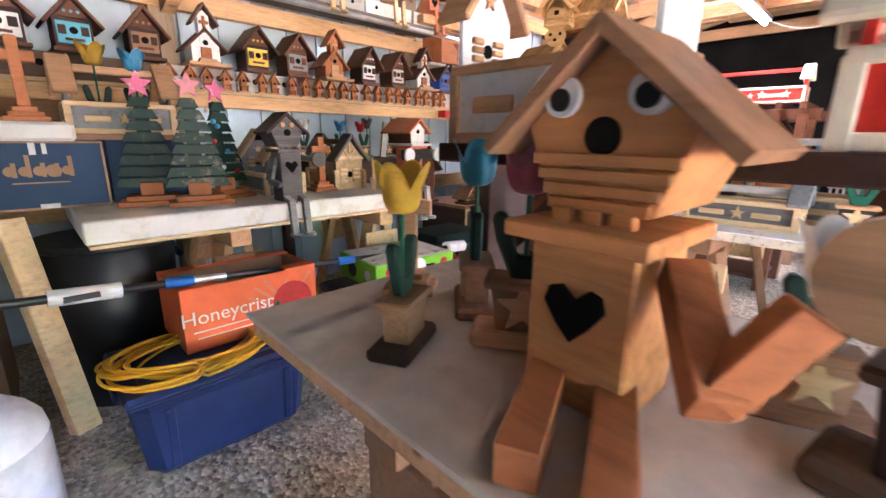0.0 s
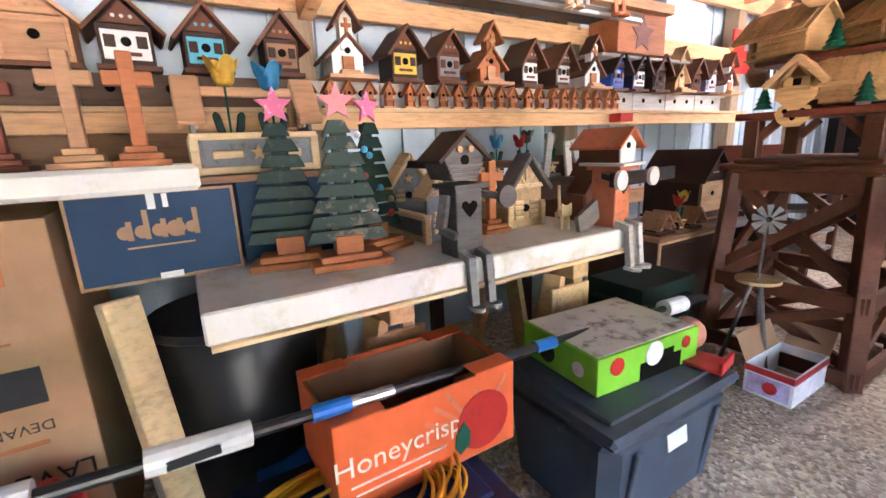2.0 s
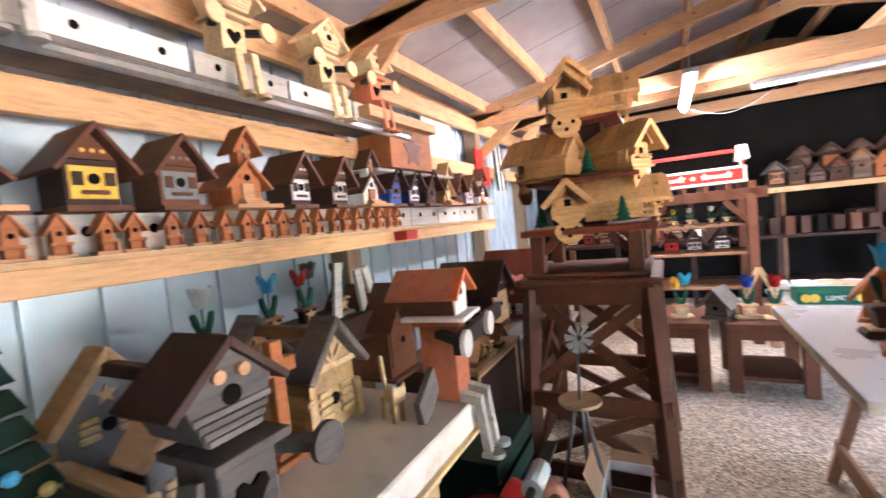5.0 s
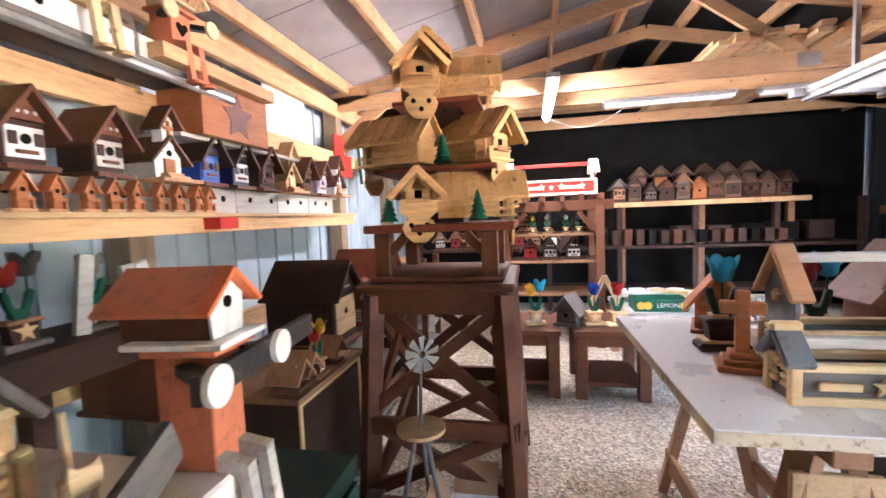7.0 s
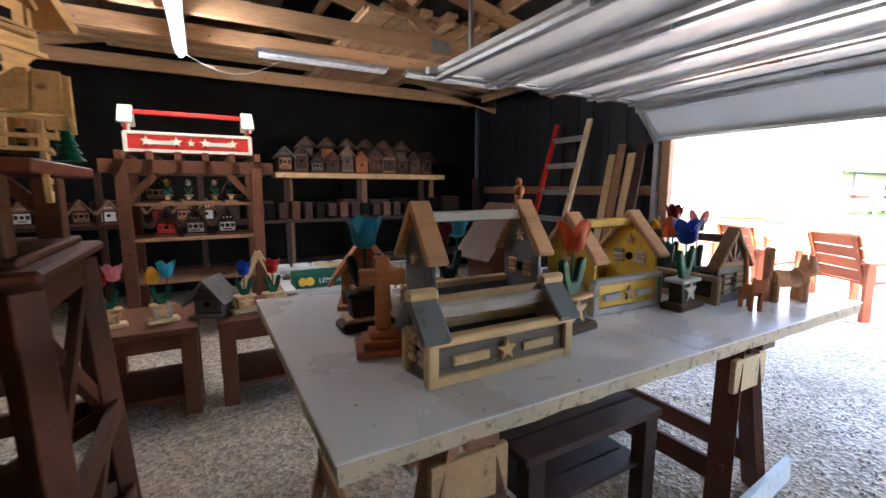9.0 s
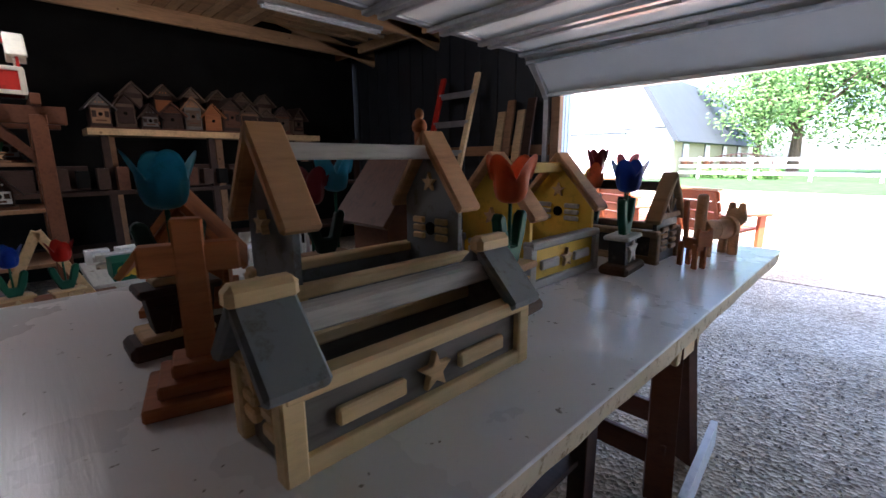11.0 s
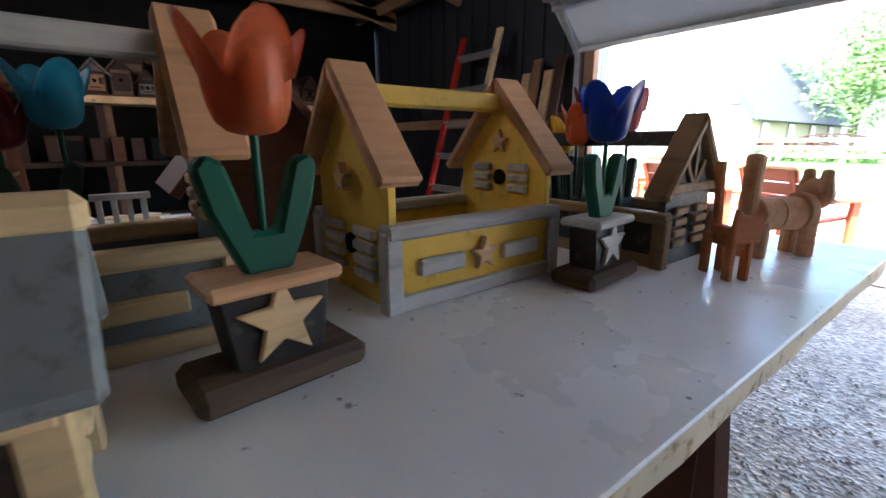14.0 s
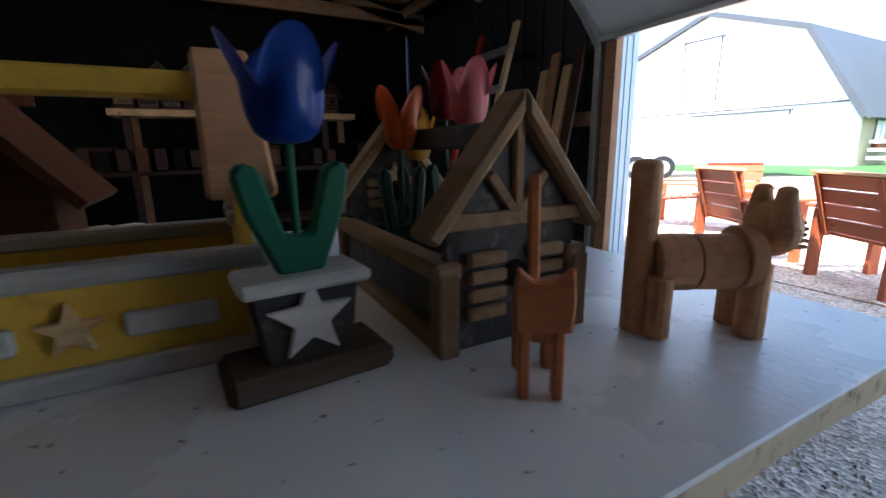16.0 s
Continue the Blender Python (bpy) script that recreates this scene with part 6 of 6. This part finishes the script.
for k in range(8):
    birdhouse(pose(-1.7 + k * 0.22, 7.2, 0.871, 0, 0, P + random.uniform(-25, 25)), (GREYL, MAROON, OAK, WHITE)[k % 4], DARKW, OAK, "dim painted birdhouse on the back rack", "birdhouses on the back rack", 0.14, 0.13, 0.13, shutters=k % 2 == 0)
# lamps
lp = thing("fluorescent_lamp", pose(-0.26, 5.15, 2.27), "lit fluorescent tube lamp hanging from the truss", "lamp")
boxes("housing", STEEL, lp, [((0, 0, 0.045), (0.1, 1.35, 0.04))], bevel=0.006)
round_rod("tube", TUBE, lp, (0, -0.62, 0.0), (0, 0.62, 0.0), 0.02)
for y in (-0.5, 0.5):
    rod("hanger", STEEL, lp, (0, y, 0.06), (0, y, 0.32), 0.008)
wr = bpy.data.curves.new("lamp_cable", "CURVE")
wr.dimensions, wr.bevel_depth = "3D", 0.0025
sp = wr.splines.new("POLY")
sp.points.add(24)
for i in range(25):
    f = i / 24
    sp.points[i].co = (-0.26 + 0.75 * f, 5.83, 2.31 - 0.14 * math.sin(f * math.pi) + 0.03 * f, 1)
tmp = bpy.data.objects.new("lamp_cable", wr)
me = bpy.data.meshes.new_from_object(tmp)
bpy.data.objects.remove(tmp)
me.materials.clear()
me.materials.append(TOOLW)
tagged(new("lamp_cable", me), "white cable sagging between the lamps", "cable")
for x, y in ((0.9, 5.9), (2.3, 5.9)):
    l2 = thing("fluorescent_lamp", pose(x, y, 2.385), "unlit fluorescent tube lamp under the truss", "lamp")
    boxes("housing", STEEL, l2, [((0, 0, 0.03), (1.2, 0.12, 0.04))], bevel=0.006)
    for s in (-1, 1):
        round_rod("tube", GLASS, l2, (-0.58, s * 0.03, 0), (0.58, s * 0.03, 0), 0.016)

# ---- outside ----
bm = bmesh.new()
bx(bm, (0, 0, 0), (1, 1, 1))
for v in bm.verts:
    v.co = Vector((40 + v.co.x * 44, -2 + v.co.y * 40, 0.012 + v.co.z * 0.02))
tagged(part("lawn", bm, LAWN), "green lawn beyond the gravel yard", kind="structure")
bm = bmesh.new()
bx(bm, (13, 3, 0.005), (16, 40, 0.01))
tagged(part("yard", bm, GRAVEL), "sunlit gravel yard", kind="structure")
barn = thing("barn", pose(26, 10.6, 0), "white barn with a grey gambrel roof", "barn")
GP = [(0, -0.6), (0, 2.3), (2.3, 6.1), (7.0, 7.8), (11.7, 6.1), (14, 2.3), (14, -0.6)]
slab("gable_wall", BARNW, barn, GP, 0, 0.2, bevel=0)
slab("back_wall", BARNW, barn, GP, 17.8, 18, bevel=0)
for y in (0.1, 13.9):
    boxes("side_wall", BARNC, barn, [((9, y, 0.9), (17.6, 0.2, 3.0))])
for (ya, za), (yb, zb) in (((-0.4, 2.0), (2.3, 6.2)), ((2.3, 6.2), (7.0, 7.9)), ((7.0, 7.9), (11.7, 6.2)), ((11.7, 6.2), (14.4, 2.0))):
    rod("roof", BARNROOF, barn, (9, ya, za), (9, yb, zb), 18.8, d=0.12, bevel=0)
for k in range(4):
    w = boxes("window", GREYW, barn, [((2.0 + k * 4.2, -0.03, 1.5), (1.0, 0.08, 1.1))])
    boxes("pane", GLASS, w, [((1.75 + k * 4.2, -0.08, 1.5), (0.4, 0.02, 0.9)), ((2.25 + k * 4.2, -0.08, 1.5), (0.4, 0.02, 0.9))])
    boxes("flower_box", BROWN, w, [((2.0 + k * 4.2, -0.2, 0.85), (1.2, 0.3, 0.25))])
for y0, y1, z0, z1 in ((6.2, 8.2, 3.4, 6.6), (2.6, 9.6, -0.5, 2.6)):
    bd = boxes("barn_door", BARNW, barn, [((-0.06, (y0 + y1) / 2, (z0 + z1) / 2), (0.1, y1 - y0, z1 - z0))])
    for yy in (y0, y1):
        boxes("door_edge", BARNROOF, bd, [((-0.13, yy, (z0 + z1) / 2), (0.04, 0.07, z1 - z0 + 0.1))])
    boxes("door_rail", BARNROOF, bd, [((-0.14, (y0 + y1) / 2, z1), (0.05, y1 - y0 + 0.3, 0.09))])
boxes("belt_trim", BARNROOF, barn, [((-0.03, 7, 2.8), (0.05, 13.2, 0.07))])
for (ya, za), (yb, zb) in (((-0.2, 2.1), (2.3, 6.12)), ((2.3, 6.12), (7.0, 7.82)), ((7.0, 7.82), (11.7, 6.12)), ((11.7, 6.12), (14.2, 2.1))):
    rod("rake_board", BARNROOF, barn, (-0.38, ya, za - 0.05), (-0.38, yb, zb - 0.05), 0.06, d=0.16, bevel=0)
trl = thing("cargo_trailer", pose(15.6, 11.2, 0, 0, 0, -40), "white enclosed cargo trailer in the yard", "trailer")
boxes("body", WHITE, trl, [((0, 0, 1.15), (6.0, 1.9, 1.4))], bevel=0.03)
for x in (-2.0, -1.2):
    bm = bmesh.new()
    cyl(bm, (x, -1.0, 0.36), 0.36, 0.2, 24, (90, 0, 0))
    w = part("wheel", bm, RUBBER, trl)
    bm = bmesh.new()
    cyl(bm, (x, -1.11, 0.36), 0.2, 0.02, 18, (90, 0, 0))
    part("rim", bm, STEEL, w)


def garden_chair(m, label):
    """A low slatted garden chair with a reclined back; front along x, origin under the foot of the back."""
    t = thing("garden_chair", m, label, "garden chair", "orange-stained chairs outside the door")
    for k in range(5):
        boxes("seat_slat", REDCH, t, [((0.06 + k * 0.1, 0, 0.36 + 0.012 * k), (0.09, 0.56, 0.024), (0, -6, 0))])
    for k in range(4):
        boxes("back_slat", REDCH, t, [((-0.02 - k * 0.03, 0, 0.43 + k * 0.108), (0.024, 0.58, 0.1), (0, -15, 0))])
    boxes("back_cap", CEDAR_L, t, [((-0.125, 0, 0.82), (0.07, 0.6, 0.022))])
    for s in (-1, 1):
        rod("back_stile", REDCH, t, (0.0, s * 0.25, 0.34), (-0.15, s * 0.25, 0.8), 0.04, d=0.03)
        boxes("arm", REDCH, t, [((0.2, s * 0.33, 0.56), (0.6, 0.1, 0.026))], bevel=0.006)
        for lx in (0.44, -0.02):
            boxes("leg", REDCH, t, [((lx, s * 0.31, 0.27), (0.08, 0.04, 0.54))])
    return t


b1 = garden_chair(pose(5.28, 3.46, 0, 0, 0, -30), "orange-red stained slatted garden chair on the gravel")
copy_thing(b1, pose(5.45, 4.45, 0, 0, 0, -25))
copy_thing(b1, pose(6.6, 5.9, 0, 0, 0, -60))
copy_thing(b1, pose(6.9, 5.2, 0, 0, 0, -150))
pt = thing("picnic_table", pose(9.5, 0.6, 0), "weathered picnic table in the yard", "picnic table")
boxes("top", PINE, pt, [((0, 0, 0.74), (0.8, 1.8, 0.05))])
for s in (-1, 1):
    boxes("bench_board", PINE, pt, [((s * 0.65, 0, 0.44), (0.25, 1.8, 0.04))])
    rod("leg", PINE, pt, (-0.55, s * 0.6, 0), (0.25, s * 0.6, 0.72), 0.08)
    rod("leg", PINE, pt, (0.55, s * 0.6, 0), (-0.25, s * 0.6, 0.72), 0.08)
fen = thing("rail_fence", pose(0, 0, 0), "white board fence along the lawn", "fence")
for k in range(16):
    boxes("fence_post", WHITE, fen, [((27, 9.5 - k * 2.4, 0.6), (0.12, 0.12, 1.2))])
for z in (0.35, 0.7, 1.05):
    boxes("rail", WHITE, fen, [((26.92, -8.5, z), (0.04, 38, 0.14))])
fb = thing("garden_bridge", pose(30, 8.2, -0.1), "dark arched garden bridge rail near the barn", "bridge")
for k in range(7):
    boxes("baluster", DARKW, fb, [((0, -1.5 + k * 0.5, 0.6 + 0.35 * math.cos((k - 3) * 0.4)), (0.08, 0.08, 1.1))])
for z in (0.6, 1.1):
    for k in range(6):
        rod("rail", DARKW, fb, (0, -1.5 + k * 0.5, z + 0.35 * math.cos((k - 3) * 0.4)), (0, -1.0 + k * 0.5, z + 0.35 * math.cos((k - 2) * 0.4)), 0.07)


def tree(m, r, hgt, label, seed):
    rnd = random.Random(seed)
    t = thing("tree", m, label, "tree", "leafy trees beyond the yard")
    bm = bmesh.new()
    pts = [(0, 0, 0), (0.1, 0.05, hgt * 0.2), (0.0, 0.15, hgt * 0.45)]
    cyl(bm, (0, 0, hgt * 0.2), r * 0.07, hgt * 0.4, 10, (0, 0, 0), r * 0.045)
    tips = []
    for k in range(9):
        a, e = k * 2.4, rnd.uniform(0.5, 1.1)
        tip = Vector((math.cos(a) * r * 0.6, math.sin(a) * r * 0.6, hgt * (0.42 + 0.4 * e * 0.6)))
        base = Vector((0, 0, hgt * rnd.uniform(0.25, 0.4)))
        mm = Matrix.Translation((tip + base) / 2) @ (tip - base).to_track_quat("Z", "Y").to_matrix().to_4x4()
        bmesh.ops.create_cone(bm, cap_ends=True, segments=6, radius1=r * 0.028, radius2=r * 0.01, depth=(tip - base).length, matrix=mm)
        tips.append(tip)
    part("trunk", bm, BARK, t)
    verts, faces = [], []
    lumps = [Vector((rnd.gauss(0, 0.42) * r, rnd.gauss(0, 0.42) * r, hgt * (0.56 + rnd.gauss(0, 0.19)))) for _ in range(70)] + tips
    for c in lumps:
        rr = r * rnd.uniform(0.16, 0.3)
        for _ in range(150):
            d = Vector((rnd.gauss(0, 1), rnd.gauss(0, 1), rnd.gauss(0, 0.8)))
            p = c + d.normalized() * rr * rnd.uniform(0.55, 1.05)
            u = Vector((rnd.gauss(0, 1), rnd.gauss(0, 1), rnd.gauss(0, 0.6))).normalized()
            w = u.orthogonal().normalized()
            s = rnd.uniform(0.09, 0.18)
            i = len(verts)
            verts += [p - u * s, p + w * s * 0.55, p + u * s, p - w * s * 0.55]
            faces.append((i, i + 1, i + 2, i + 3))
    me = bpy.data.meshes.new("crown")
    me.from_pydata([tuple(v) for v in verts], [], faces)
    me.materials.append(LEAF)
    o = new("crown", me)
    o.parent = t
    return t


tree(pose(38, 6.8, 0), 5.4, 10.5, "broad leafy tree behind the lawn", 1)
tree(pose(41, 0.5, 0), 7.0, 11, "large leafy tree behind the fence", 2)
tree(pose(40, -6.5, 0), 7.0, 11, "large leafy tree behind the fence", 3)
tree(pose(55, 12, 0), 6.0, 12, "large leafy tree behind the barn", 4)
tree(pose(47, -12, 0), 6.5, 12, "large leafy tree far across the lawn", 5)
bm = bmesh.new()
rr = random.Random(7)
vv, ff = [], []
for _ in range(1500):
    x, y = 27.5 + rr.random() * 1.6, 6.0 + rr.random() * 4.0
    p, u = Vector((x, y, rr.random() * 0.5)), Vector((rr.gauss(0, 1), rr.gauss(0, 1), rr.gauss(0, 1))).normalized()
    w = u.orthogonal().normalized()
    i = len(vv)
    vv += [p - u * 0.1, p + w * 0.06, p + u * 0.1, p - w * 0.06]
    ff.append((i, i + 1, i + 2, i + 3))
bm.free()
me = bpy.data.meshes.new("shrubs")
me.from_pydata([tuple(v) for v in vv], [], ff)
me.materials.append(LEAF)
tagged(new("shrubs", me), "low green shrubs along the barn", "shrubs", kind="stuff")

# loose stones of the gravel floor, where the walk passes
rr = random.Random(11)
vv, ff = [], []
for _ in range(15000):
    x, y = rr.uniform(-1.2, 3.2), rr.uniform(0.2, 4.6)
    s = rr.uniform(0.004, 0.011)
    c = Vector((x, y, s * 0.35))
    k = Matrix.Rotation(rr.uniform(0, 6.28), 3, "Z")
    i = len(vv)
    for d in ((1, 0.1, 0), (-0.2, 0.9, 0), (-0.9, -0.1, 0), (0.2, -0.8, 0), (0.05, 0.1, 0.75), (0, 0, -0.5)):
        vv.append(tuple(c + k @ Vector(d) * s * rr.uniform(0.75, 1.25)))
    ff += [(i, i + 1, i + 4), (i + 1, i + 2, i + 4), (i + 2, i + 3, i + 4), (i + 3, i, i + 4)]
me = bpy.data.meshes.new("gravel_stones")
me.from_pydata(vv, [], ff)
STONE, nt, b = base_mat("loose_stone", 0.85)
geo = nt.nodes.new("ShaderNodeNewGeometry")
nt.links.new(ramp(nt, geo.outputs["Random Per Island"], [(0.0, (0.26, 0.22, 0.18)), (0.5, (0.56, 0.49, 0.4)), (1.0, (0.74, 0.68, 0.58))]), b.inputs["Base Color"])
me.materials.append(STONE)
tagged(new("gravel_stones", me), "loose pale gravel stones on the floor", "gravel", kind="stuff")
